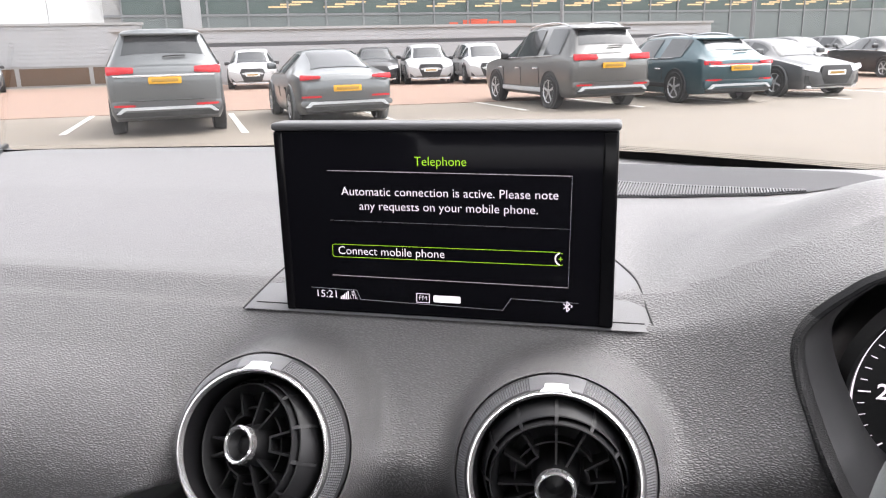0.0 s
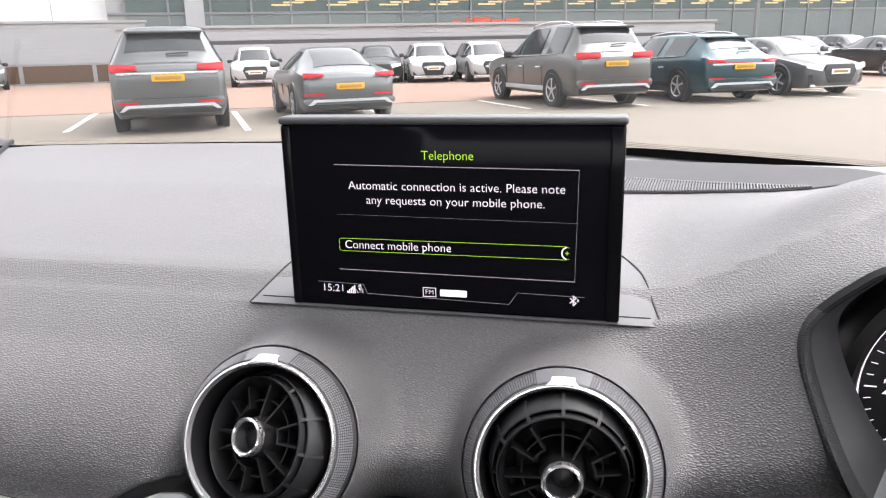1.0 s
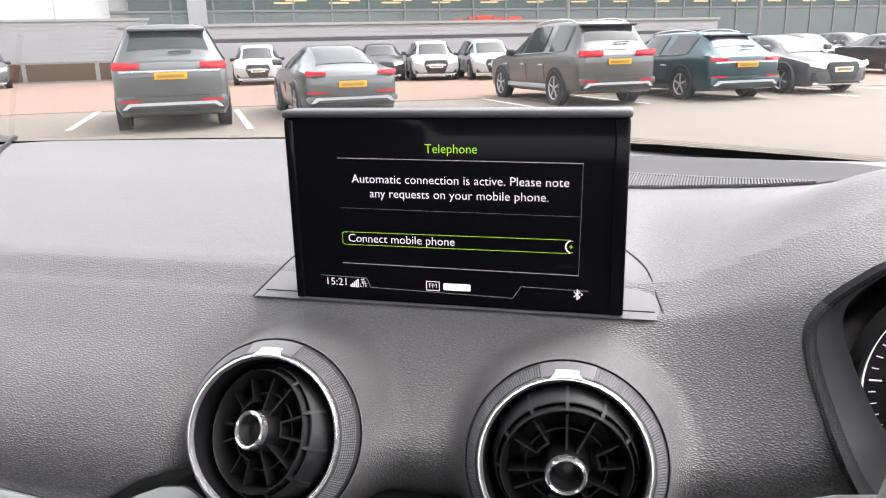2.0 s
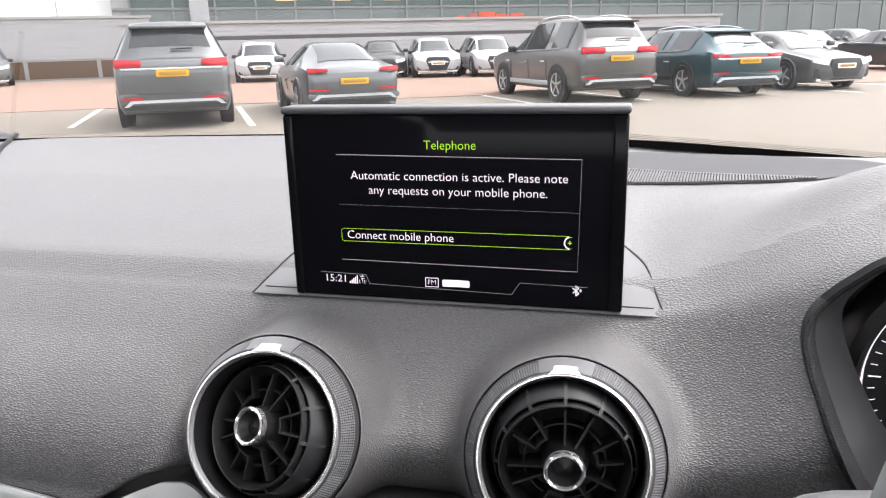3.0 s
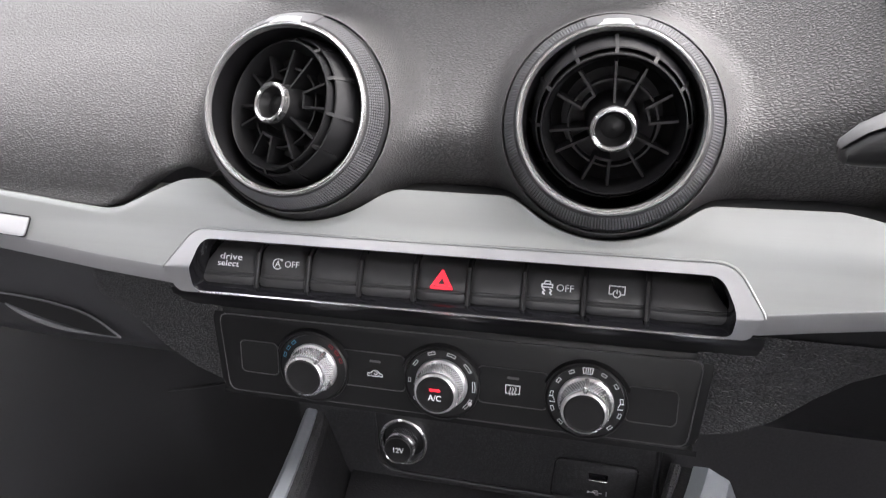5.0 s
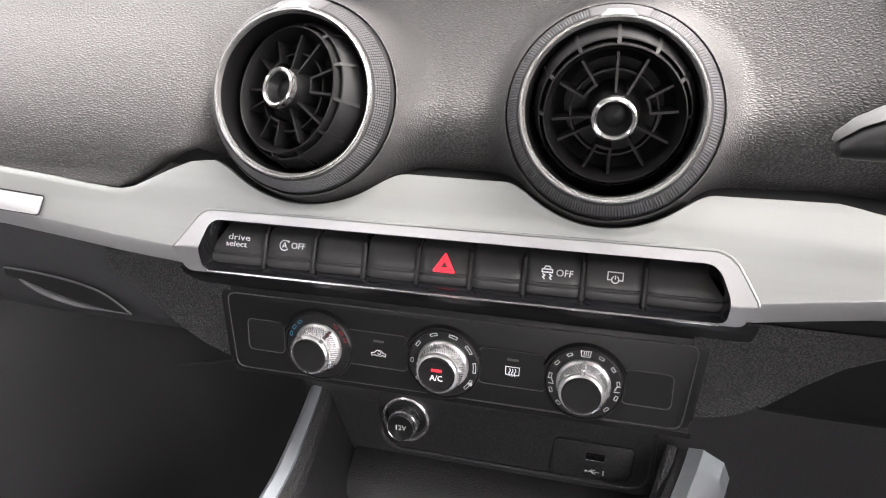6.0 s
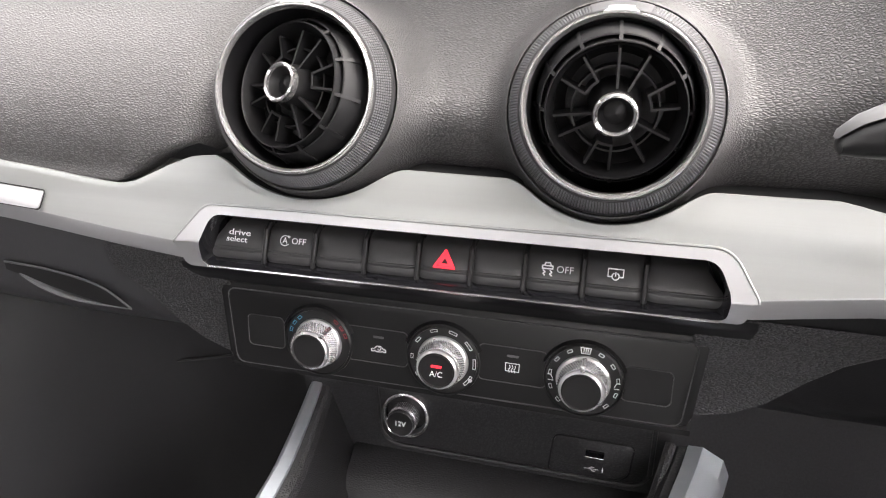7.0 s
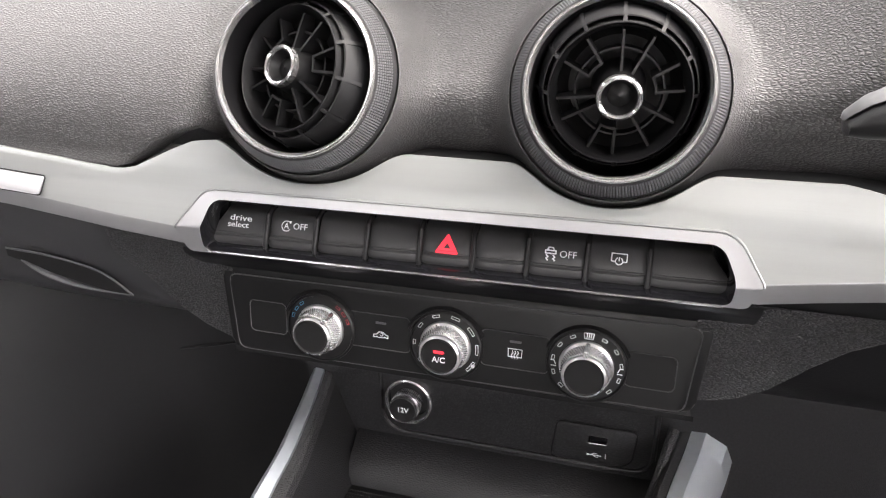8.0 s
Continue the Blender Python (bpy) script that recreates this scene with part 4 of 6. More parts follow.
for k, cx in enumerate(DIALS):
    z0 = 0.9585
    base = on_panel(cx, z0, 0.0028)
    dial = part("dial", lathe([(0.0203, -0.001), (0.0198, 0.0014), (0.0188, 0.0020), (0.0184, 0.0010), (0.0002, 0.0010)], 64, m=base), BLACK_SATIN, climate, "round black dial")
    part("dial_brow", lathe([(0.0200, 0.0012), (0.0204, 0.0026), (0.0212, 0.0028), (0.0222, 0.0004)], 28, m=base, a0=radians(22), a1=radians(158)), PANEL_MAT, climate, "raised black brow over the dial")
    knob = part("knob", lathe([(0.0138, 0.0010), (0.0134, 0.0022), (0.0119, 0.0028), (0.0116, 0.0070), (0.0112, 0.0112), (0.0107, 0.0128), (0.0096, 0.0134)], 64, m=base), KNOB_METAL, climate, "knurled chrome knob with a black cap")
    bm = bmesh.new()
    for i in range(58):
        a = 2 * math.pi * i / 58
        for j in range(6):
            z = 0.0034 + 0.0015 * j
            r = 0.0117 - 0.00010 * j
            aa = a + (0.5 * 2 * math.pi / 58) * (j % 2)
            c = Vector((r * math.cos(aa), r * math.sin(aa), z))
            t = Vector((-math.sin(aa), math.cos(aa), 0)) * 0.00062
            u = Vector((0, 0, 0.0010))
            q = bm.verts.new(base @ (c + Vector((math.cos(aa), math.sin(aa), 0)) * 0.0010))
            p = [bm.verts.new(base @ w) for w in (c - u, c + t, c + u, c - t)]
            for n in range(4):
                bm.faces.new((p[n], p[(n + 1) % 4], q))
    tagged(part("knurling", bm, KNURL, knob, smooth=False), kind="stuff")
    part("cap", lathe([(0.0097, 0.0120), (0.0096, 0.0136), (0.0092, 0.0141), (0.0086, 0.0136), (0.0002, 0.0135)], 48, m=base), BLACK_MATT, knob, "flat black cap")
    bm = boxed((-0.0012, 0.0098, 0.0025), (0.0012, 0.0134, 0.0130), 0.0004, 1)
    bm.transform(base @ pose(0, 0, 0, 0, 0, (-38, 0, 0)[k]))
    if k != 1:
        part("pointer", bm, KNURL, knob, "chrome pointer rib")
    flat = base @ pose(0, 0, 0.0012)
    marks = {0: (20, 160, 10), 1: (-35, 215, 8), 2: (-45, 225, 11)}[k]
    for i in range(marks[2]):
        a = marks[0] + (marks[1] - marks[0]) * i / (marks[2] - 1)
        if k == 0 and abs(a - 90) < 30:
            continue
        if k == 2 and abs(a - 90) < 4:
            continue
        span = 4.2 if k != 1 else 3.0 + 7.5 * (215 - a) / 250
        span = max(2.5, span)
        rows = [arc(0, 0, 0.0163, a - span, a + span, 4), arc(0, 0, 0.0176, a + span, a - span, 4)]
        loop = rows[0] + rows[1] + [rows[0][0]]
        strokes("dial_mark", [loop], 0.00032, flat, PRINT_BLUE if k == 0 and a > 90 else PRINT_RED if k == 0 else PRINT, dial)
    if k == 1:
        part("ac_light", slab(rounded(-0.0028, 0.0016, 0.0028, 0.0030, 0.0004), lambda u, v, d, b=base: b @ Vector((u, v, 0.0136 + d)), 0.0003), RED_GLOW, knob, "small red light")
        lettering("knob_text", "A/C", 0.0044, base @ pose(0, -0.0020, 0.0138), PRINT, knob, "white letters", width=0.95)
        part("dial_dot", lathe([(0.0011, 0.0), (0.0010, 0.0003), (0.0001, 0.0004)], 16, m=flat @ pose(0.0150, -0.0093, 0)), PRINT, dial)
    if k == 2:
        strokes("dial_icon", [[(-0.0025, 0.0180), (-0.0020, 0.0150), (0.0020, 0.0150), (0.0025, 0.0180), (-0.0025, 0.0180)], [(-0.001, 0.0156), (-0.0008, 0.0176)], [(0.0, 0.0156), (0.0002, 0.0176)], [(0.001, 0.0156), (0.0012, 0.0176)]], 0.0004, flat, PRINT, dial, "white demist symbol")
        for s in (-1, 1):
            strokes("dial_icon", [[(s * 0.0152, -0.001), (s * 0.0162, 0.0012), (s * 0.0178, 0.0012)], [(s * 0.0150, -0.0018), (s * 0.0175, -0.0018)]], 0.0005, flat, PRINT, dial, "white air-flow symbol")
car_line = [(-0.0040, -0.0010), (-0.0040, 0.0004), (-0.0022, 0.0008), (-0.0010, 0.0022), (0.0014, 0.0022), (0.0026, 0.0008), (0.0040, 0.0004), (0.0040, -0.0010), (0.0030, -0.0010), (0.0022, -0.0004), (0.0014, -0.0010), (-0.0014, -0.0010), (-0.0022, -0.0004), (-0.0030, -0.0010), (-0.0040, -0.0010)]
strokes("panel_icon", [car_line, arc(0.0004, 0.0008, 0.0009, 200, 470, 8)], 0.0004, on_panel(-0.0405, 0.9590, 0.0039), PRINT, climate, "white recirculation symbol")
strokes("panel_icon", [[(-0.0034, -0.0020), (0.0034, -0.0020), (0.0036, 0.0024), (-0.0036, 0.0024), (-0.0034, -0.0020)], [(-0.0014, -0.0028), (-0.0018, -0.0010), (-0.0010, 0.0002), (-0.0014, 0.0014)], [(0.0, -0.0028), (-0.0004, -0.0010), (0.0004, 0.0002), (0.0, 0.0014)], [(0.0014, -0.0028), (0.0010, -0.0010), (0.0018, 0.0002), (0.0014, 0.0014)]], 0.0004, on_panel(0.0320, 0.9600, 0.0039), PRINT, climate, "white rear-demist symbol")
for x in (-0.0405, 0.0320):
    part("status_light", slab(rounded(x - 0.003, 0.9655, x + 0.003, 0.9668, 0.0004), lambda u, v, d: panel_at(u, v, 0.0036 + d), 0.0001), SMOOTH_GREY, climate)

# ---- cubby, socket, rails ----
console = thing("centre_console", pose(0, 0.30, 0.45), "black grained centre console with open cubby and rails", "console")
CW = 0.362
wall = lambda u, v, d: Vector((u, CW - d, v))
part("cubby_wall", boxed((-0.118, CW, 0.79), (0.118, CW + 0.01, 0.93)), CUBBY, console, "black grained back wall of the cubby")
rim_line = [(-0.066, 0.925), (-0.066, 0.862)] + [(-0.052 + 0.014 * math.cos(radians(a)), 0.859 + 0.014 * math.sin(radians(a))) for a in (190, 210, 230, 250, 270)] + [(0.0945, 0.845)] + [(0.0945 + 0.014 * math.cos(radians(a)), 0.859 + 0.014 * math.sin(radians(a))) for a in (290, 310, 330, 350)] + [(0.1085, 0.925)]
part("cubby_rim", tube([(u, CW - 0.0003, v) for u, v in rim_line], 0.0016, 8), CUBBY, console, "rounded edge of the cubby wall")
part("cubby_floor", boxed((-0.118, 0.05, 0.805), (0.118, CW, 0.815), 0.002), BLACK_MATT, console, "black rubber tray")
part("cubby_ridge", grid_mesh([[(x, CW, 0.8400), (x, CW - 0.006, 0.8385), (x, CW - 0.018, 0.8310), (x, CW - 0.026, 0.8225), (x, CW - 0.028, 0.813)] for x in (-0.085, 0.0, 0.115)])[0], CUBBY, console)
bm = bmesh.new()
for i in range(104):
    for j in range(44):
        x, y = -0.085 + 0.195 * i / 103 + 0.0009 * (j % 2), 0.205 + 0.125 * j / 43
        foot = [bm.verts.new((x + a * 0.0007, y + b * 0.0010, 0.8152)) for a, b in ((-1, 0), (0, -1), (1, 0), (0, 1))]
        t = bm.verts.new((x, y, 0.8160))
        for k in range(4):
            bm.faces.new((foot[k], foot[(k + 1) % 4], t))
tagged(part("tray_grip", bm, BLACK_SATIN, console, "raised grip pattern", smooth=False), kind="stuff")
RAIL_L = [(-0.1057, 0.3640, 0.8867), (-0.1036, 0.340, 0.879), (-0.1025, 0.305, 0.8678), (-0.1046, 0.274, 0.858), (-0.1055, 0.20, 0.835), (-0.105, 0.0, 0.80)]
RAIL_R = [(0.1268, 0.3600, 0.8854), (0.1235, 0.347, 0.8812), (0.1150, 0.3177, 0.8718), (0.1115, 0.29, 0.862), (0.110, 0.20, 0.835), (0.110, 0.0, 0.80)]
for pts, s, wide in ((RAIL_L, -1, 0.0078), (RAIL_R, 1, 0.0085)):
    line = bez(pts, 6)
    rows = []
    wide_at = lambda p: wide * (min(1.25, 0.75 + (0.364 - p.y) / 0.26) if s < 0 else 1.0)
    for p in line:
        w = wide_at(p)
        rows.append([p + Vector((s * dx, 0, dz)) for dx, dz in ((0.0, -0.002), (0.0004, 0.0), (w, 0.0004), (w + 0.002, -0.001), ((1.5 if s < 0 else 2.2) * w + 0.002, -0.007), ((1.6 if s < 0 else 2.6) * w + 0.003, -0.018))])
    bm, _ = grid_mesh(rows)
    part("rail", bm, RAIL_MAT, console, "brushed aluminium rail")
    rows = [[p + Vector((s * dx, 0, dz)) for dx, dz in ((-0.0002, -0.0015), (-0.55 * wide_at(p), -0.0012), (-0.9 * wide_at(p), -0.003), (-1.15 * wide_at(p), -0.009))] for p in line]
    part("rail_side", grid_mesh(rows)[0], LEATHER_FINE if s < 0 else CUBBY, console, "black grained roll beside the rail")
    rows = [[p + Vector((s * dx, 0, dz)) for dx, dz in ((-1.15 * wide_at(p), -0.0085), (-0.014, -0.035), (-0.0255 if s < 0 else -0.014, -0.075), (-0.0265 if s < 0 else -0.015, -0.10))] for p in line]
    part("cubby_side", grid_mesh(rows)[0], CUBBY, console, "black side wall of the cubby")
    rows = [[p + Vector((s * dx, dy, dz)) for dx, dy, dz in (((1.6 if s < 0 else 2.6) * wide + 0.0025, 0, -0.017), ((1.6 if s < 0 else 2.6) * wide + 0.004, 0, -0.06), (wide + 0.01, 0, -0.2), (wide + 0.006, 0, -0.40))] for p in line]
    part("console_side", grid_mesh(rows)[0], BLACK_MATT, console, "plain black console side")
sock = thing("power_socket", pose(-0.0468, CW, 0.871), "chrome-ringed 12 volt socket with a black plug", "socket")
m = pose(-0.0468, CW, 0.8722, 80, 0, 0)
part("socket_ring", lathe([(0.0160, -0.001), (0.0158, 0.0025), (0.0146, 0.0036), (0.0134, 0.0030), (0.0130, -0.002), (0.001, -0.003)], 64, m=m), SOCKET_METAL, sock, "dark polished socket ring")
part("socket_rim", lathe([(0.0162, 0.0), (0.0165, 0.0020), (0.0158, 0.0036), (0.0148, 0.0040), (0.0138, 0.0030)], 64, m=m), CHROME, sock, "chrome rim")
part("cubby_edge", tube(bez([(0.1175, 0.3590, 0.8850), (0.1110, 0.3340, 0.8700), (0.1030, 0.3080, 0.8540), (0.097, 0.28, 0.84)], 6), 0.0032, 8), LEATHER_FINE, console, "grained rolled edge beside the rail")
plug = part("plug", lathe([(0.0088, -0.002), (0.0088, 0.009), (0.0091, 0.0102), (0.0091, 0.0135), (0.0086, 0.0145), (0.0078, 0.0142), (0.0002, 0.0140)], 48, m=m), BLACK_SATIN, sock, "black plug")
bm = bmesh.new()
for i in range(48):
    b2 = bmesh.new()
    box(b2, (0.0088, -0.0004, 0.0015), (0.0097, 0.0004, 0.0102))
    b2.transform(m @ pose(0, 0, 0, 0, 0, 7.5 * i))
    tmp = bpy.data.meshes.new("tmp")
    b2.to_mesh(tmp)
    b2.free()
    bm.from_mesh(tmp)
    bpy.data.meshes.remove(tmp)
tagged(part("plug_ribs", bm, KNURL, plug, "chrome ribbed grip", smooth=False), kind="stuff")
part("plug_rim", lathe([(0.0091, 0.0102), (0.0093, 0.0124), (0.0091, 0.0140), (0.0087, 0.0148), (0.0084, 0.0145)], 48, m=m), CHROME, plug, "chrome rim")
lettering("plug_text", "12V", 0.0048, m @ pose(0, 0, 0.0143), PRINT, plug, "white letters", bold=0.00004)
usb = thing("usb_port", pose(0.074, CW, 0.850), "black socket plate with a usb slot", "usb port")
part("usb_plate", slab(round_poly([(0.050, 0.8760), (0.0975, 0.8760), (0.0955, 0.853), (0.088, 0.847), (0.047, 0.847)], 0.004), wall, 0.0012, bevel=0.0006), CUBBY, usb, "black plate flush with the wall")
part("plate_groove", tube([(u, CW - 0.0012, v) for u, v in round_poly([(0.0495, 0.8765), (0.098, 0.8765), (0.096, 0.8525), (0.0885, 0.8465), (0.0465, 0.8465)], 0.004)], 0.0006, 6, True), BLACK_MATT, usb, "dark groove")
part("usb_slot", boxed((0.0690, CW - 0.0022, 0.8635), (0.0805, CW - 0.0008, 0.8685), 0.0005), BLACK_GLOSS, usb, "black slot")
part("usb_edge", tube([(0.0692, CW - 0.0022, 0.8637), (0.0803, CW - 0.0022, 0.8637), (0.0805, CW - 0.0022, 0.8660)], 0.0003, 6), CHROME, usb, "bright metal edge")
um = pose(0.0735, CW - 0.0016, 0.8540, 90)
strokes("usb_mark", [[(-0.004, 0), (0.004, 0)], [(-0.002, 0), (-0.0005, 0.0014), (0.0015, 0.0014)], [(-0.0008, 0), (0.0006, -0.0014), (0.0020, -0.0014)], [(-0.0046, 0.0003), (-0.0038, 0.0003)], [(-0.0046, -0.0003), (-0.0038, -0.0003)]], 0.0005, um, PRINT, usb, "white usb symbol")
lettering("usb_text", "1", 0.0052, um @ pose(0.0066, 0, 0), PRINT, usb, "white number")

# ---- instruments, stalk and wheel ----
cluster = thing("instrument_cluster", pose(0.30, 0.42, 1.05), "black instrument cluster with a white-ringed dial", "instrument cluster")
lip3 = []
for x, z in LIP_ALL:
    z = min(z, crest(x)[1] - 0.004)
    lip3.append(Vector((x, min(dash_front(x, z), crest(x)[0], 0.372) - 0.001, z)))
closed = bez([*lip3, lip3[0]], 5)[:-1]
rows = []
centre = Vector((0.33, 0, 1.13))
for scale, dy in ((1.020, 0.005), (1.010, 0.0), (1.0, -0.001), (0.988, 0.001), (0.975, 0.006), (0.962, 0.012)):
    rows.append([Vector((centre.x + (p.x - centre.x) * scale, p.y + dy, centre.z + (p.z - centre.z) * scale)) for p in closed])
# Dash skin where it rolls inwards, its shade put into a darker colour.
LIP_GREY = grained("shaded_rolled_skin", (0.010, 0.010, 0.0105), 0.7, 0.0012, 0.0003, spec=0.3)
for upper in (True, False):
    bm, _ = grid_mesh(rows, True)
    bmesh.ops.delete(bm, geom=[f for f in bm.faces if (f.calc_center_median().z > 1.163) != upper], context="FACES")
    part("cowl_lip", bm, LIP_BLACK if upper else LIP_GREY, cluster, "black soft cowl lip" if upper else "rolled edge of the dash skin, shade put into its colour")
rows = [[Vector((centre.x + (p.x - centre.x) * s, p.y + dy, centre.z + (p.z - centre.z) * s)) for p in closed] for s, dy in ((0.964, 0.0115), (0.90, 0.024), (0.845, 0.038), (0.825, 0.065))]
part("cowl_inside", grid_mesh(rows, True)[0], mat("cowl_grey", (0.009, 0.009, 0.010), 0.6, vary=0.1), cluster, "dark grey inner cowl")
part("cluster_panel", boxed((0.205, 0.436, 1.03), (0.46, 0.445, 1.165)), BLACK_MATT, cluster)
DC = Vector((0.279, 0.422, 1.104))
dm = pose(*DC, 90, 0, 0)
part("dial_bezel", lathe([(0.0606, -0.004), (0.0610, 0.004), (0.0635, 0.009), (0.0660, 0.010), (0.0715, 0.007), (0.0735, 0.002), (0.0745, -0.02)], 96, m=dm), BLACK_SATIN, cluster, "black dial bezel")
# Short bright arc stands in for light caught on the bezel.
part("bezel_highlight", lathe([(0.0733, 0.0030), (0.0738, 0.0034), (0.0742, 0.0028)], 24, m=dm, a0=radians(198), a1=radians(232)), RING, cluster, "thin bright arc drawn as a highlight on the bezel")
face = part("dial_face", lathe([(0.0602, 0.0), (0.045, 0.0), (0.0002, 0.0)], 96, m=dm), BLACK_MATT, cluster, "black dial face")
part("dial_ring", lathe([(0.0588, 0.0003), (0.0590, 0.0008), (0.0598, 0.0008), (0.0600, 0.0003)], 128, m=dm), WHITE_GLOW, face, "thin white glowing ring")
for i in range(21):
    a = 215 - 7.1 * i
    major = i % 5 == 0
    strokes("tick", [arc(0, 0, 0.0562, a, a, 1)[:1] + arc(0, 0, 0.0505 if major else 0.0530, a, a, 1)[:1]], 0.0008 if major else 0.0005, dm @ pose(0, 0, 0.0004), WHITE_GLOW, face)
for n in range(4):
    a = radians(215 - 35.5 * n)
    lettering("dial_number", str(n + 1), 0.0125, dm @ pose(0.0445 * math.cos(a), 0.0445 * math.sin(a), 0.0004, 0, 0, 0), WHITE_GLOW, face, "glowing white dial numbers", width=1.0, bold=0.00015)
WHEEL = pose(0.3475, 0.1850, 1.0958, 62.2, 0, 0)
wheel = thing("steering_wheel", WHEEL, "dark grey leather steering wheel", "steering wheel")
ring = [Vector((0.182 * math.cos(2 * math.pi * i / 72), 0.182 * math.sin(2 * math.pi * i / 72), 0)) for i in range(72)]
part("rim", tube([WHEEL @ p for p in ring], 0.0155, 14, True), mat("wheel_leather", (0.10, 0.107, 0.106), 0.6, vary=0.15, scale=30, bump=0.3, bump_scale=700), wheel, "smooth dark grey leather rim")
part("hub_pad", lathe([(0.065, -0.02), (0.070, 0.0), (0.06, 0.018), (0.03, 0.026), (0.0005, 0.028)], 48, m=WHEEL @ pose(0, 0, -0.02)), BLACK_SATIN, wheel, "black hub pad")
for a in (-12, 192, 270):
    bm = boxed((0.06, -0.018, -0.022), (0.176, 0.018, -0.008), 0.005)
    bm.transform(WHEEL @ pose(0, 0, 0, 0, 0, a))
    part("spoke", bm, BLACK_SATIN, wheel, "black spoke")
part("column", lathe([(0.045, -0.04), (0.05, -0.10), (0.055, -0.28)], 32, m=WHEEL), BLACK_MATT, wheel, "black steering column")
stalk = thing("indicator_stalk", pose(0.19, 0.285, 1.10), "black indicator stalk with a silver top", "stalk")
rows = []
for x, w, low, high in ((0.1515, 0.004, 1.0945, 1.0985), (0.1525, 0.007, 1.0932, 1.1010), (0.158, 0.0095, 1.0926, 1.1065), (0.166, 0.0115, 1.0926, 1.1110), (0.176, 0.0125, 1.0930, 1.1140), (0.190, 0.0125, 1.0936, 1.1160), (0.215, 0.012, 1.095, 1.118), (0.26, 0.011, 1.098, 1.120)):
    rows.append([(x, 0.285 + w * math.cos(2 * math.pi * j / 20), (low + high) / 2 + (high - low) / 2 * math.sin(2 * math.pi * j / 20)) for j in range(20)])
bm, vs = grid_mesh(rows, True)
bm.faces.new(vs[0])
part("stalk_body", bm, BLACK_SATIN, stalk, "black stalk body")
shell = [[(p[0] - 0.0006, 0.285 + (p[1] - 0.285) * 1.07, p[2] + 0.0008) for p in r[1:8]] for r in rows]
bm, vs = grid_mesh(shell)
bm.faces.new(vs[0])
part("stalk_top", bm, STALK_SILVER, stalk, "silver upper shell")
strokes("stalk_mark", [[(0.0, 0.0), (-0.002, 0.002), (-0.002, -0.002), (0, 0)], [(0.002, 0.002), (0.002, -0.002)]], 0.0008, pose(0.176, 0.2720, 1.106, 80), PRINT, stalk, "small white symbol")


# ---- cabin shell ----
shell_floor = tagged(part("floor", boxed((-0.80, -2.2, 0.28), (0.80, 1.0, 0.30)), CARPET), "black carpet floor of the car", "floor", kind="structure")
tagged(part("bulkhead", boxed((-0.80, 0.80, 0.30), (0.80, 0.83, 1.120)), CARPET), "black carpeted bulkhead below the windscreen", "bulkhead", kind="structure")
for s, nm in ((-1, "wall_west"), (1, "wall_east")):
    w = tagged(part(nm, boxed((s * 0.80 - 0.02, -2.2, 0.30), (s * 0.80 + 0.02, 0.9, 1.06)), TRIM_DARK), "dark door and side trim", "side wall", kind="structure")
# Unseen rear wall, its height set to cut the light from behind.
tagged(part("wall_south", boxed((-0.80, -1.99, 0.30), (0.80, -1.95, 1.25)), TRIM_DARK), "unseen dark rear wall, raised to hold back light from behind", "rear wall", kind="structure")
tagged(part("ceiling", grid_mesh([[(x, y, z) for y, z in ((-2.2, 1.50), (-1.6, 1.58), (-0.6, 1.60), (0.02, 1.565), (0.06, 1.545), (0.05, 1.60), (-0.6, 1.64), (-2.2, 1.55))] for x in (-0.70, -0.4, 0.0, 0.4, 0.70)])[0], HEADLINER), "light grey cloth headliner", "ceiling", kind="structure")
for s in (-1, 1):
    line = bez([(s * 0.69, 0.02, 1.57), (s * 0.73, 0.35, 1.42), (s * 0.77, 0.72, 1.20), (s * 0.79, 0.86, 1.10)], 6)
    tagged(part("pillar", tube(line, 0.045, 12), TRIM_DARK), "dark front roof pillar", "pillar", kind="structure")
    # The left one is an unseen wall, added to keep side light off the dash.
    tagged(part("pillar", boxed((s * 0.77 - 0.03, -1.95 if s < 0 else -0.75, 1.04), (s * 0.77 + 0.03, 0.25 if s < 0 else -0.62, 1.56), 0.02), TRIM_DARK), "dark side pillar at right, unseen light-blocking wall at left", "pillar", kind="structure")
    tagged(part("window_sill", tube([(s * 0.750, 0.86, 1.134), (s * 0.714, 0.80, 1.136), (s * 0.648, 0.70, 1.134), (s * 0.596, 0.62, 1.120), (s * 0.66, 0.42, 1.06), (s * 0.74, -0.4, 1.05)], [0.045, 0.052, 0.054, 0.052, 0.05, 0.05], 18), TRIM_DARK), "smooth grey padded end of the dash beside the door", "sill", kind="structure")
    tagged(part("sill_joint", tube([(s * x, y, dash_top(-x, y) + 0.001) for x, y in ((0.545, 0.645), (0.587, 0.70), (0.625, 0.755), (0.66, 0.80))], 0.003, 6), BLACK_MATT), "dark joint between dash and padded end", "joint", kind="structure")
# windscreen
def drop(x):
    """The glass foot sits lower towards the driver's side."""
    return 0.070 * max(0.0, min(x, 0.4) + 0.06)


rows = []
for i in range(25):
    u = -1 + i / 12
    rows.append([(0.70 * u * (1 + 0.08 * (1 - t)), (0.795 - 0.055 * u * u) * (1 - t) + (0.06 - 0.02 * u * u) * t, (1.186 - 0.006 * u * u - drop(0.70 * u)) * (1 - t) + 1.55 * t + 0.03 * math.sin(math.pi * t)) for t in (0, 0.2, 0.4, 0.6, 0.8, 1.0)])
bm, _ = grid_mesh(rows)
pane_me = bpy.data.meshes.new("windscreen")
bm.normal_update()
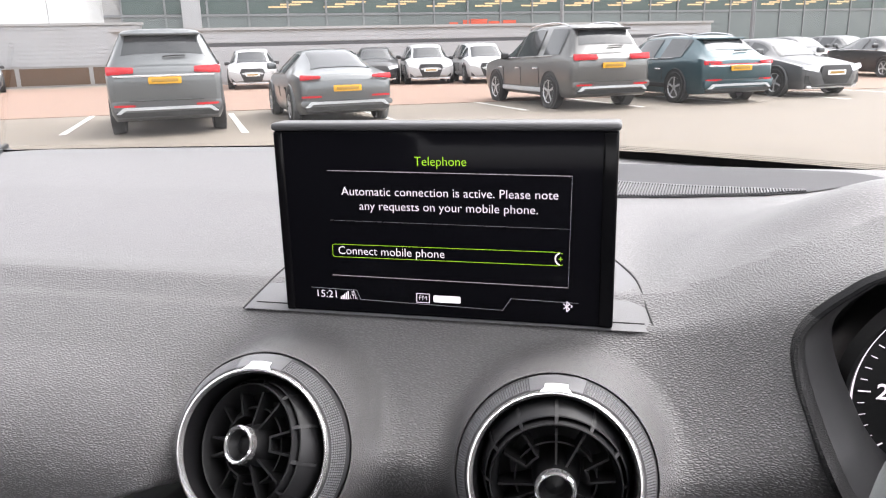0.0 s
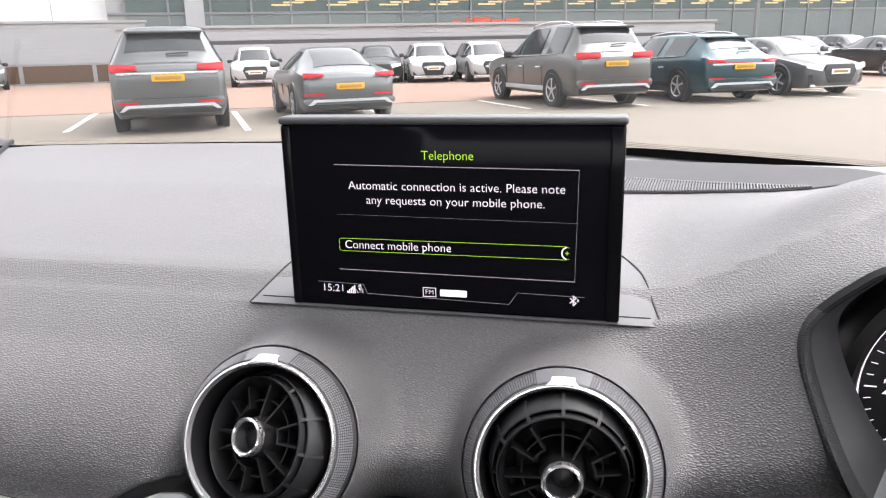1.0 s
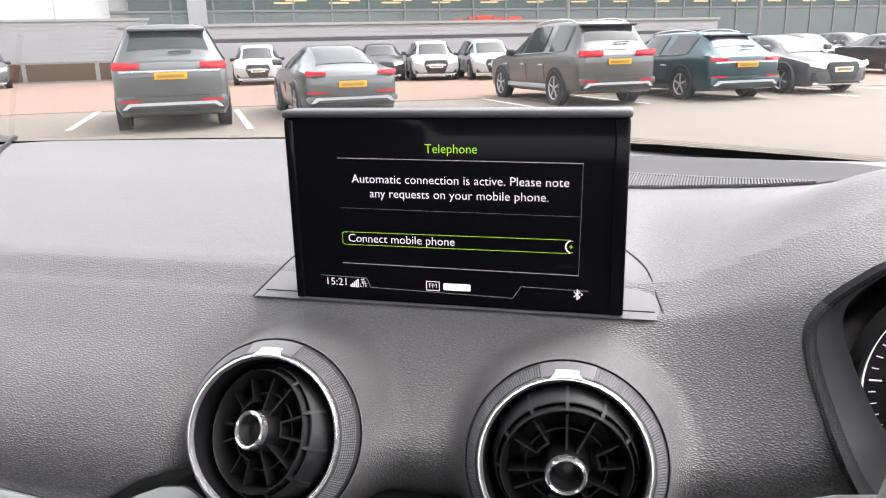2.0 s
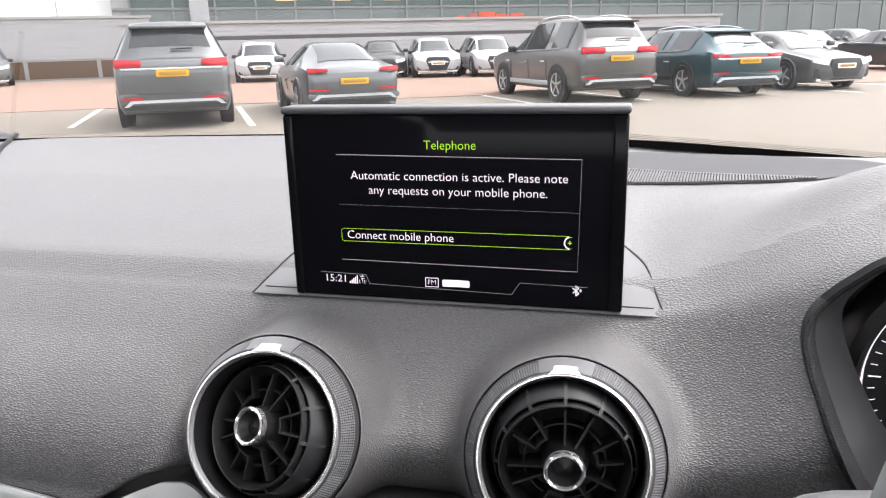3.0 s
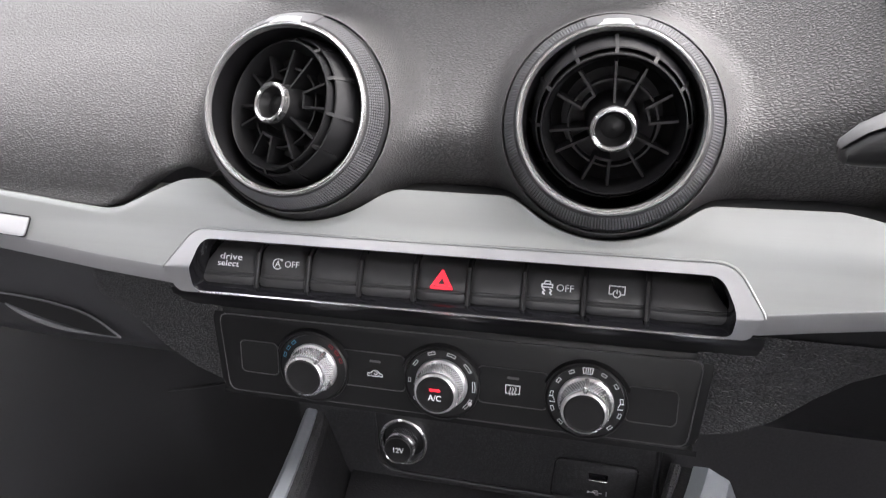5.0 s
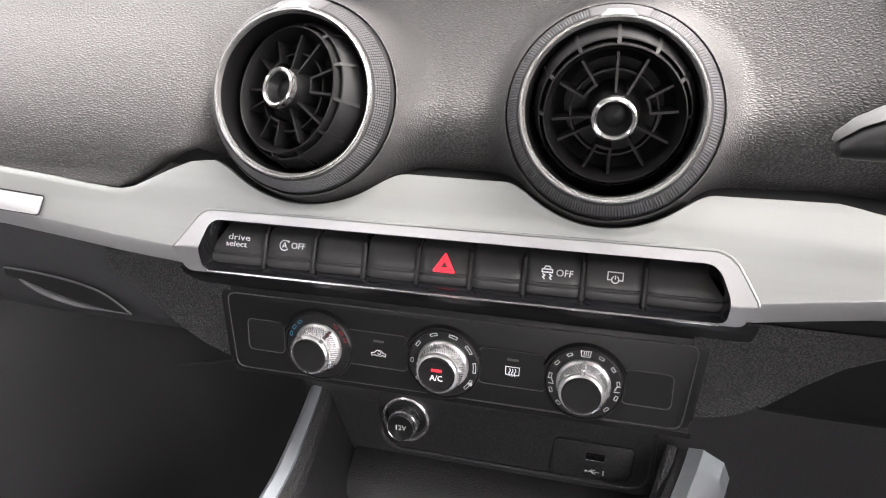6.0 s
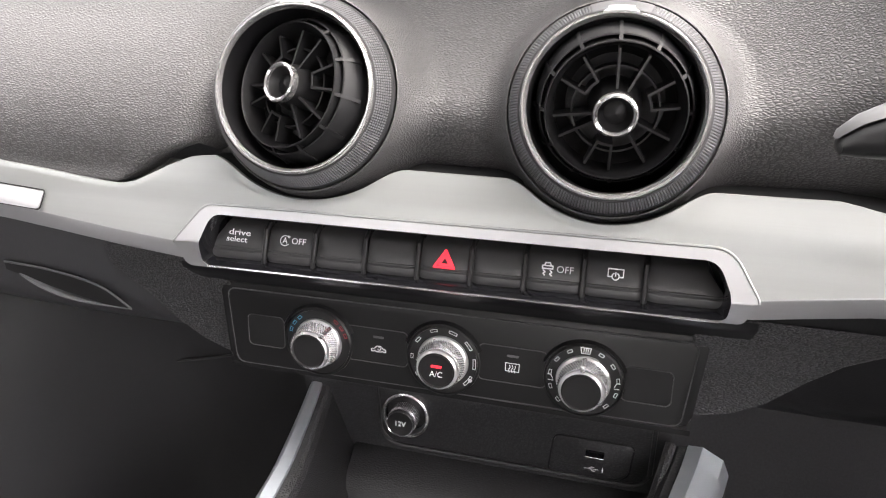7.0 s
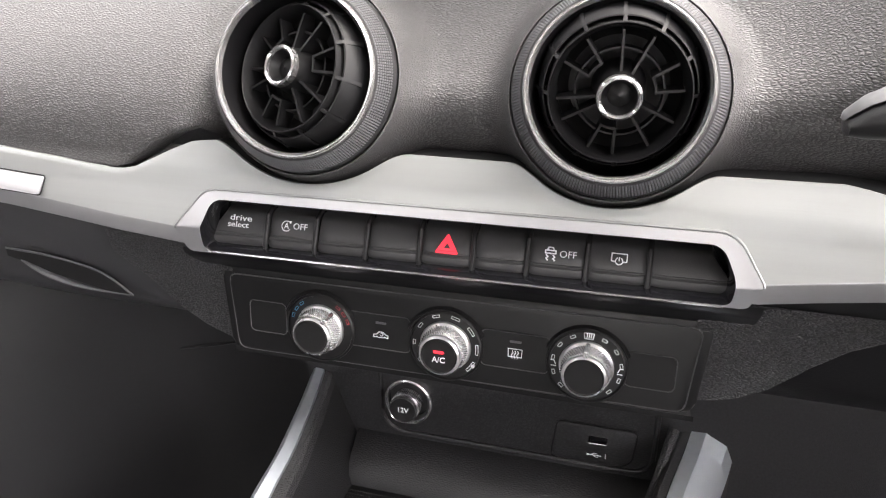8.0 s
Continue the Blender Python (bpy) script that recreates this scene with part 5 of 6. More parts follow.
if sum(f.normal.y for f in bm.faces) > 0:
    bmesh.ops.reverse_faces(bm, faces=bm.faces)
bm.to_mesh(pane_me)
bm.free()
pane_me.materials.append(GLASS)
pane_me.shade_smooth()
pane = new("windscreen", pane_me)
pane.visible_shadow = False
tagged(pane, "clear curved windscreen of the car", "windscreen", kind="structure")
FRIT = mat("black_frit", (0.008, 0.008, 0.008), 0.9, vary=0.1, spec=0.05)
frit = tagged(part("frit_band", grid_mesh([[(r[0][0], r[0][1] + dy, r[0][2] + dz) for dy, dz in ((0.01, -0.012), (-0.002, -0.003), (-0.0060 - 0.0075 * smooth01(r[0][0] / 0.1), 0.0016 + 0.0068 * smooth01(r[0][0] / 0.1)))] for r in rows])[0], FRIT), "black band along the foot of the windscreen", "windscreen edge", kind="structure")
bm = bmesh.new()
for i in range(250):
    for j in range(3):
        x = 0.06 + 0.0022 * (i + 0.5 * (j % 2))
        u, t = x / 0.756, 0.0205 + 0.0042 * j
        c = Vector((x, (0.795 - 0.055 * u * u) * (1 - t) + 0.06 * t - 0.0006, (1.186 - 0.006 * u * u - drop(0.70 * u)) * (1 - t) + 1.55 * t + 0.03 * math.sin(math.pi * t)))
        r = 0.0009 - 0.00012 * j
        e = Vector((0, -0.735, 0.37)).normalized()
        bm.faces.new([bm.verts.new(c + r * (math.cos(k * math.pi / 3) * Vector((1, 0, 0)) + 1.6 * math.sin(k * math.pi / 3) * e)) for k in range(6)])
tagged(part("frit_dots", bm, FRIT, smooth=False), "rows of small black dots on the windscreen", "windscreen dots", kind="stuff")
# smooth moulded footwell below the glovebox
LINER = mat("black_footwell_liner", (0.010, 0.010, 0.0112), 0.6, vary=0.12, scale=20, bump=0.15, bump_scale=700)
rows = []
for i in range(41):
    x = -0.115 - 0.68 * i / 40
    bend = 0.42 * smooth01((-0.27 - x) / 0.30)
    rows.append([(x, y - bend * k, z) for y, z, k in ((0.385, 0.955, 0.15), (0.430, 0.930, 0.45), (0.455, 0.880, 0.8), (0.462, 0.80, 0.95), (0.455, 0.70, 1), (0.43, 0.58, 1), (0.37, 0.45, 1), (0.25, 0.36, 0.9), (0.05, 0.31, 0.6))])
tagged(part("footwell_liner", grid_mesh(rows)[0], LINER), "smooth black moulded footwell liner", "footwell", kind="structure")
seam = bez([(-0.165, 0.452, 0.905), (-0.182, 0.4575, 0.870), (-0.205, 0.460, 0.838), (-0.25, 0.460, 0.815), (-0.33, 0.448, 0.802)], 8)
tagged(part("liner_seam", tube(seam, 0.0012, 6), LINER), "thin curved seam in the footwell liner", "seam", kind="structure")

# ---- outside ----
ASPHALT = mat("worn_tarmac", (0.155, 0.132, 0.106), 0.85, vary=0.22, scale=0.8, bump=0.3, bump_scale=60)
PAVING = mat("pink_block_paving", (0.21, 0.135, 0.10), 0.85, vary=0.18, scale=1.2)
LINE_PAINT = mat("worn_white_paint", (0.5, 0.49, 0.46), 0.7, vary=0.2, scale=3)
tagged(part("ground", boxed((-300, -100, -0.2), (300, 500, 0.0)), ASPHALT), "pale worn tarmac of the car park", "ground", kind="structure")
tagged(part("pavement", slab([(-40, 3.8), (-13.5, 14.3), (-11.7, 15.2), (-3.0, 18.7), (2.0, 20.6), (30, 31), (22, 48), (-50, 20)], lambda u, v, d: Vector((u, v, d)), 0.012), PAVING), "pinkish block-paved strip", "pavement", kind="structure")
HEAD = 32.0
ROW = Vector((math.cos(radians(HEAD)), math.sin(radians(HEAD)), 0))
ALONG = Vector((-math.sin(radians(HEAD)), math.cos(radians(HEAD)), 0))


def bay_line(x, y, length=4.6):
    bm = boxed((-0.06, 0, 0), (0.06, length, 0.004))
    bm.transform(pose(x, y, 0.001, 0, 0, HEAD))
    return tagged(part("bay_line", bm, LINE_PAINT, smooth=False), "worn white parking bay line on tarmac", "road marking", "bay lines", "structure")


for x, y in ((-9.55, 11.2), (-6.2, 11.6), (-3.9, 13.3), (-1.9, 15.9), (0.5, 16.6), (2.5, 17.7), (5.0, 18.4), (7.3, 19.4), (-12.2, 9.9)):
    bay_line(x, y)

# ---- parked cars ----
TYRE = mat("tyre_rubber", (0.018, 0.018, 0.018), 0.8, vary=0.2, scale=20)
RIM = mat("alloy_rim", (0.45, 0.46, 0.47), 0.3, metal=0.8, vary=0.1, scale=20)
CAR_GLASS = mat("dark_car_glass", (0.032, 0.035, 0.037), 0.06, vary=0.05, rough_vary=0.02, spec=0.5)
LAMP_RED = mat("red_lamp_lens", (0.45, 0.012, 0.02), 0.18, vary=0.1, scale=8, emit=0.06)
LAMP_WHITE = mat("clear_lamp_lens", (0.75, 0.77, 0.80), 0.15, vary=0.1, scale=8)
PLATE_Y = mat("yellow_plate", (0.58, 0.30, 0.004), 0.5, vary=0.05)
PLATE_W = mat("white_plate", (0.78, 0.78, 0.76), 0.5, vary=0.05)
PLATE_BAR = mat("plate_bar", (0.30, 0.16, 0.012), 0.5, vary=0.05)
CAR_BLACK = mat("car_black_plastic", (0.016, 0.016, 0.017), 0.6, vary=0.15)
BRIGHT = mat("car_bright_trim", (0.6, 0.6, 0.61), 0.25, metal=0.8, vary=0.05)


def paint(name, c, metal=0.45, coat=0.6):
    return mat(name, c, 0.34, metal=metal, vary=0.06, scale=3, coat=coat, rough_vary=0.05)


PAINT_GREY = paint("dark_grey_paint", (0.10, 0.107, 0.110))
PAINT_SILVER = paint("silver_car_paint", (0.09, 0.092, 0.095), 0.3, 0.1)
PAINT_TEAL = paint("teal_paint", (0.025, 0.062, 0.075))
PAINT_BROWN = paint("warm_grey_paint", (0.096, 0.096, 0.094))
PAINT_WHITE = paint("white_car_paint", (0.36, 0.36, 0.365), 0.0)
PAINT_BLACK = paint("black_car_paint", (0.02, 0.02, 0.022))

# stations from the tail: metres from the tail, top height, half width of the top, belt height, half width, underside
BODIES = {
    "suv": [(0.00, 0.98, 0.74, 0.93, 0.80, 0.42), (0.06, 1.06, 0.76, 1.00, 0.88, 0.30), (0.20, 1.16, 0.77, 1.04, 0.92, 0.26), (0.50, 1.58, 0.64, 1.05, 0.94, 0.26), (0.75, 1.65, 0.65, 1.05, 0.945, 0.26), (1.5, 1.67, 0.65, 1.03, 0.945, 0.26), (2.3, 1.64, 0.64, 1.01, 0.945, 0.26), (2.75, 1.52, 0.59, 1.00, 0.945, 0.26), (3.45, 1.08, 0.66, 1.00, 0.94, 0.26), (4.1, 0.99, 0.66, 0.93, 0.92, 0.26), (4.5, 0.86, 0.62, 0.80, 0.86, 0.28), (4.66, 0.70, 0.42, 0.64, 0.52, 0.34)],
    "estate": [(0.00, 0.92, 0.72, 0.86, 0.78, 0.42), (0.06, 0.98, 0.74, 0.92, 0.86, 0.28), (0.22, 1.06, 0.72, 0.96, 0.91, 0.22), (0.75, 1.40, 0.56, 0.98, 0.93, 0.20), (1.1, 1.46, 0.57, 0.97, 0.935, 0.20), (1.9, 1.48, 0.58, 0.95, 0.935, 0.20), (2.6, 1.45, 0.57, 0.94, 0.935, 0.20), (3.0, 1.36, 0.56, 0.93, 0.935, 0.20), (3.7, 1.00, 0.66, 0.93, 0.92, 0.20), (4.4, 0.90, 0.66, 0.84, 0.90, 0.20), (4.75, 0.76, 0.62, 0.70, 0.84, 0.22), (4.92, 0.60, 0.42, 0.55, 0.50, 0.30)],
    "coupe": [(0.00, 0.80, 0.68, 0.74, 0.74, 0.36), (0.07, 0.90, 0.70, 0.84, 0.84, 0.24), (0.35, 0.98, 0.66, 0.90, 0.90, 0.18), (0.85, 1.16, 0.56, 0.92, 0.92, 0.17), (1.45, 1.34, 0.54, 0.92, 0.925, 0.17), (2.0, 1.37, 0.54, 0.91, 0.925, 0.17), (2.45, 1.32, 0.54, 0.90, 0.92, 0.17), (2.75, 1.20, 0.56, 0.89, 0.92, 0.17), (3.15, 0.94, 0.64, 0.87, 0.91, 0.17), (3.7, 0.84, 0.64, 0.78, 0.89, 0.17), (4.1, 0.74, 0.60, 0.68, 0.82, 0.19), (4.25, 0.62, 0.42, 0.56, 0.50, 0.28)],
}


def section(st):
    s, zt, wt, zb, wb, zu = st
    half = [(0, zt), (wt * 0.6, zt - 0.008), (wt * 0.92, zt - 0.035), (wt, zt - 0.07), (wt + (wb * 0.985 - wt) * 0.5, zt - 0.07 + (zb - zt + 0.07) * 0.5), (wb * 0.975, zb), (wb, zb - 0.10), (wb * 0.995, 0.62 * zb), (wb * 0.97, zu + 0.12), (wb * 0.90, zu), (0, zu)]
    return half


def fine(rows, k=4):
    """More stations between the given ones."""
    out = []
    vecs = [[Vector(p) for p in r] for r in rows]
    n = len(vecs)
    for i in range(n - 1):
        for j in range(k):
            t = j / k
            line = []
            for q in range(len(vecs[0])):
                a, b, c, d = vecs[max(i - 1, 0)][q], vecs[i][q], vecs[i + 1][q], vecs[min(i + 2, n - 1)][q]
                line.append(0.5 * (2 * b + (c - a) * t + (2 * a - 5 * b + 4 * c - d) * t * t + (3 * b - a - 3 * c + d) * t ** 3) if 0 < i < n - 2 else b + (c - b) * t)
            out.append(line)
    out.append(vecs[-1])
    return out


def build_car(kind, m, colour, label, length=1.0, height=1.0, rear_lamps=True, front_plate=False, lamps=((0.44, 0.86), (0.74, 0.14)), wide_lamp=False, rails=False, lamp_wedge=1.0, red_bar=False, dark_spoiler=False, group="cars parked in the car park"):
    """Local: y ahead from the tail, x right, z up."""
    sts = [(s * length, zt * height, wt, zb * height, wb, zu) for s, zt, wt, zb, wb, zu in BODIES[kind]]
    car = thing("parked_car", m, label, "car", group)
    P = lambda name, bm, material, parent=car, lab="", **k: part(name, bm, material, parent, lab, local=True, **k)
    rows = []
    for st in sts:
        half = section(st)
        rows.append([(x, st[0], z) for x, z in half] + [(-x, st[0], z) for x, z in reversed(half[1:-1])])
    rows = fine(rows, 4)
    bm, vs = grid_mesh(rows, True)
    bm.faces.new(vs[0])
    bm.faces.new(vs[-1])
    body = P("body", bm, colour, sharp=50)
    L = sts[-1][0]
    # glass panes lie just outside the body skin
    def skin(i0, i1, cols, shrink=0.06):
        bm = bmesh.new()
        pts = [[rows[i][c] for c in cols] for i in range(i0, i1 + 1)]
        mid = sum((p for r in pts for p in r), Vector()) / (len(pts) * len(pts[0]))
        pts = [[p + (mid - p) * shrink for p in r] for r in pts]
        core = Vector((0, mid.y, mid.z * 0.6))
        out = (mid - core).normalized() * 0.012
        if abs(mid.x) > 0.3:
            out = Vector((math.copysign(0.014, mid.x), 0, 0.006))
        grid_mesh([[p + out for p in r] for r in pts], False, bm)
        return bm
    n = len(rows[0])
    top = [n - 3, n - 2, n - 1, 0, 1, 2, 3]
    i_rear0, i_rear1 = 2 * 4 + 1, 3 * 4
    if kind == "coupe":
        i_rear1 = 4 * 4
    front_i = {"suv": (7 * 4, 8 * 4), "estate": (7 * 4, 8 * 4), "coupe": (7 * 4, 8 * 4)}[kind]
    P("rear_window", skin(i_rear0, i_rear1, [n - 2, n - 1, 0, 1, 2] if kind != "coupe" else top, 0.05), CAR_GLASS, lab="dark rear window")
    if kind != "coupe":
        a, b = sts[2], sts[3]
        P("wiper", tube([(0.0, a[0] + 0.02 * (b[0] - a[0]), a[1] + 0.06), (0.12, a[0] + 0.10 * (b[0] - a[0]) - 0.02, a[1] + 0.16 * (b[1] - a[1])), (0.36, a[0] + 0.12 * (b[0] - a[0]) - 0.02, a[1] + 0.17 * (b[1] - a[1]))], 0.014, 6), CAR_BLACK, lab="black rear wiper")
    P("windscreen", skin(front_i[0] + 0, front_i[1], top), CAR_GLASS, lab="dark windscreen")
    side_cols = [3, 4, 5]
    spans = {"suv": ((13, 19), (20, 26), (27, 31)), "estate": ((13, 19), (20, 26), (27, 31)), "coupe": ((16, 21), (22, 29))}[kind]
    for a, b in spans:
        for cols in (side_cols, [n - c for c in side_cols]):
            P("side_window", skin(a, b, cols, 0.08), CAR_GLASS, lab="dark side window")
    # wheels in black arches
    W = max(st[4] for st in sts)
    r = {"suv": 0.365, "estate": 0.345, "coupe": 0.33}[kind]
    for y in (L * 0.205, L * 0.795):
        for s in (-1, 1):
            wm = pose(s * (W - 0.115), y, r, 0, 90 * s, 0)
            arch = lathe([(r + 0.055, 0.02), (r + 0.06, 0.105), (r + 0.045, 0.125), (r + 0.03, 0.118), (r + 0.028, 0.0)], 40, m=pose(s * (W - 0.115), y, r + 0.02, 0, 90 * s, 0))
            P("wheel_arch", arch, CAR_BLACK if kind != "coupe" else colour, body)
            P("arch_lining", lathe([(r + 0.045, 0.116), (0.01, 0.110)], 32, m=pose(s * (W - 0.115), y, r + 0.02, 0, 90 * s, 0)), CAR_BLACK, body)
            wheel_ = P("wheel", lathe([(r * 0.66, 0.128), (r * 0.72, 0.137), (r * 0.92, 0.132), (r, 0.105), (r, -0.07), (r * 0.9, -0.1)], 40, m=wm), TYRE, lab="black tyre")
            P("rim", lathe([(r * 0.68, 0.135), (r * 0.64, 0.120), (r * 0.58, 0.100)], 40, m=wm), RIM, wheel_, "silver alloy rim")
            P("rim_well", lathe([(r * 0.62, 0.1185), (0.01, 0.1175)], 24, m=wm), CAR_BLACK, wheel_)
            P("rim_hub", lathe([(r * 0.17, 0.112), (r * 0.15, 0.129), (0.004, 0.131)], 16, m=wm), RIM, wheel_)
            for k in range(5):
                bm = bmesh.new()
                box(bm, (r * 0.1, -0.024, 0.118), (r * 0.66, 0.024, 0.131), 0.006, 1)
                bm.transform(wm @ pose(0, 0, 0, 0, 0, 72 * k))
                P("rim_spoke", bm, RIM, wheel_)
    # tail
    zb = sts[1][3]
    def face(u0, v0, u1, v1, y, thick, rad=0.02, bow=0.10):
        return slab(rounded(u0, v0, u1, v1, rad), lambda u, v, d: Vector((u, y + bow * (u / 0.9) ** 2 - d, v)), thick, bevel=0.006)
    hb = sts[0][3]
    P("bumper", face(-W * 0.93, 0.34 if kind != 'suv' else 0.44, W * 0.93, 0.60 * hb, -0.02, 0.07, 0.05), colour if kind != "suv" else colour, lab="rear bumper")
    P("bumper_skirt", face(-W * 0.86, 0.26 if kind != 'suv' else 0.33, W * 0.86, 0.40 if kind != 'suv' else 0.46, 0.0, 0.075, 0.04), CAR_BLACK, lab="black lower bumper")
    up = 0.06 if kind == "suv" else 0.0
    P("skid_strip", slab(round_poly([(-W * 0.86, 0.33 + up), (-W * 0.74, 0.43 + up), (W * 0.74, 0.43 + up), (W * 0.86, 0.33 + up), (W * 0.78, 0.33 + up), (W * 0.70, 0.385 + up), (-W * 0.70, 0.385 + up), (-W * 0.78, 0.33 + up)], 0.015), lambda u, v, d: Vector((u, -0.03 + 0.10 * (u / 0.9) ** 2 - d, v)), 0.085), STRIP, lab="silver bumper strip")
    P("tailgate_seam", tube([(u, -0.093 + 0.10 * (u / 0.9) ** 2, 0.60 * hb) for u in (-0.62 * W, -0.3 * W, 0.0, 0.3 * W, 0.62 * W)], 0.008, 5), CAR_BLACK)
    for s in (-1, 1):
        for t in (0.31, 0.50, 0.70):
            P("door_seam", tube([(s * (W + 0.001), L * t, 0.90 * hb), (s * W * 0.997, L * t, 0.62 * hb), (s * W * 0.978, L * t, 0.45)], 0.006, 5), CAR_BLACK, body)
            if t < 0.6 or kind != "coupe":
                P("door_handle", boxed((s * (W + 0.012) - 0.014, L * t + 0.05, 0.86 * hb - 0.016), (s * (W + 0.012) + 0.014, L * t + 0.27, 0.86 * hb + 0.016), 0.008, 1), colour if kind == "coupe" else BRIGHT, body)
        P("window_trim", tube([(s * (W * 0.982 + 0.016), y, z) for y, z in ((sts[3][0] + 0.35, sts[3][3] + 0.01), (sts[5][0], sts[5][3] + 0.01), (sts[7][0] + 0.25, sts[7][3] + 0.01))], 0.012, 5), BRIGHT, lab="bright strip below the side windows")
    for s in (-1, 1):
        P("reflector", slab(rounded(s * W * 0.70 - 0.20, 0.50, s * W * 0.70 + 0.16, 0.535, 0.012), lambda u, v, d: Vector((u, -0.072 + 0.10 * (u / 0.9) ** 2 - d, v)), 0.012), LAMP_RED, lab="red reflector strip")
        u0, u1 = sorted((s * W * lamps[0][0], s * W * lamps[0][1]))
        z = lamps[1][0]
        P("tail_lamp", slab(round_poly([(u0, z + (0.03 if s < 0 else 0.06) * lamp_wedge), (u1, z + (0.06 if s < 0 else 0.03) * lamp_wedge), (u1, z + lamps[1][1] - (0.02 if s < 0 else 0.0)), (u0, z + lamps[1][1] - (0.0 if s < 0 else 0.02))], 0.025), lambda u, v, d: Vector((u, -0.005 + 0.085 * (u / 0.9) ** 4 + 0.10 * max(0, v - z) - d, v)), 0.04, bevel=0.008), LAMP_RED, lab="red tail lamp")
        P("mirror", boxed((s * (W + 0.02) - 0.10, L * 0.66, 0.98 * height), (s * (W + 0.02) + 0.10, L * 0.66 + 0.12, 1.12 * height), 0.04, 3), CAR_BLACK if kind == "suv" else colour, lab="door mirror")
    if wide_lamp:
        P("lamp_bar", face(-W * 0.84, lamps[1][0] - 0.005, W * 0.84, lamps[1][0] + 0.030, -0.04, 0.035, 0.006, 0.07), BRIGHT, lab="bright strip between the lamps")
    if red_bar:
        P("lamp_bar", face(-W * 0.80, lamps[1][0] + 0.02, W * 0.80, lamps[1][0] + 0.05, -0.03, 0.025, 0.006, 0.07), LAMP_RED, lab="red lamp strip across the tail")
    pz = {"suv": 0.86, "estate": 0.76, "coupe": 0.66}[kind] * height
    plate = P("number_plate", face(-0.26, pz - 0.055, 0.26, pz + 0.055, -0.035, 0.02, 0.01, 0.0), PLATE_Y, lab="yellow number plate")
    P("plate_bar", face(-0.21, pz - 0.028, 0.21, pz + 0.028, -0.054, 0.003, 0.004, 0.0), PLATE_BAR, plate)
    P("spoiler", boxed((-sts[3][2] * 0.98, sts[3][0] - 0.16, sts[3][1] - 0.045), (sts[3][2] * 0.98, sts[3][0] + 0.10, sts[3][1] + 0.0), 0.015, 2), CAR_BLACK if dark_spoiler else colour, lab="roof spoiler") if kind != "coupe" else None
    # nose
    zf = sts[-2][3]
    P("grille", slab(round_poly([(-0.40, zf + 0.04), (0.40, zf + 0.04), (0.46, zf - 0.12), (0.33, 0.30), (-0.33, 0.30), (-0.46, zf - 0.12)], 0.03), lambda u, v, d: Vector((u, L - 0.03 - 0.05 * (u / 0.9) ** 2 + d - 0.10 * max(0, v - 0.55), v)), 0.05, bevel=0.008), CAR_BLACK, lab="black front grille")
    P("nose", slab(rounded(-W * 0.84, 0.24, W * 0.84, zf - 0.08, 0.08), lambda u, v, d: Vector((u, L - 0.07 - 0.16 * (u / 0.9) ** 2 + d, v)), 0.06, bevel=0.02), colour, lab="front bumper")
    P("nose_lip", slab(rounded(-W * 0.80, 0.20, W * 0.80, 0.27, 0.03), lambda u, v, d: Vector((u, L - 0.05 - 0.16 * (u / 0.9) ** 2 + d, v)), 0.06, bevel=0.01), BRIGHT, lab="silver front lip")
    for s in (-1, 1):
        P("intake", slab(round_poly([(s * 0.50, 0.48), (s * 0.80, 0.50), (s * 0.80, 0.30), (s * 0.54, 0.30)], 0.03), lambda u, v, d: Vector((u, L - 0.008 - 0.16 * (u / 0.9) ** 2 + d, v)), 0.006), CAR_BLACK, lab="black air intake")
        P("headlamp", slab(round_poly([(s * 0.46, zf + 0.01), (s * 0.84, zf + 0.07), (s * 0.85, zf - 0.04), (s * 0.50, zf - 0.11)], 0.025), lambda u, v, d: Vector((u, L - 0.03 - 0.13 * (u / 0.9) ** 2 + d - 0.3 * max(0, v - zf + 0.1), v)), 0.05, bevel=0.008), LAMP_WHITE, lab="clear headlamp")
    if front_plate:
        fp = P("front_plate", slab(rounded(-0.26, 0.50, 0.26, 0.61, 0.01), lambda u, v, d: Vector((u, L + 0.0 + d, v)), 0.02), PLATE_W, lab="white number plate")
        P("plate_bar", slab(rounded(-0.21, 0.528, 0.21, 0.582, 0.004), lambda u, v, d: Vector((u, L + 0.020 + d, v)), 0.003), PLATE_BAR, fp)
    if kind != "coupe":
        for s in (-1, 1):
            P("side_sill", boxed((s * (W - 0.03) - 0.03, L * 0.29, 0.33), (s * (W - 0.03) + 0.03, L * 0.71, 0.43), 0.012), STRIP if kind == "suv" else CAR_BLACK, lab="side sill")
    if rails:
        for s in (-1, 1):
            x = s * sts[5][2] * 0.93
            P("roof_rail", tube(bez([(x, sts[3][0] + 0.25, sts[4][1] - 0.03), (x, sts[4][0] + 0.25, sts[4][1] + 0.03), (x, sts[5][0], sts[5][1] + 0.035), (x, sts[6][0], sts[6][1] + 0.02), (x, sts[6][0] + 0.2, sts[6][1] - 0.05)], 4), 0.018, 6), BRIGHT, lab="silver roof rail")
    return car


def parked(x, y, turn=HEAD):
    return pose(x, y, 0.0, 0, 0, turn)


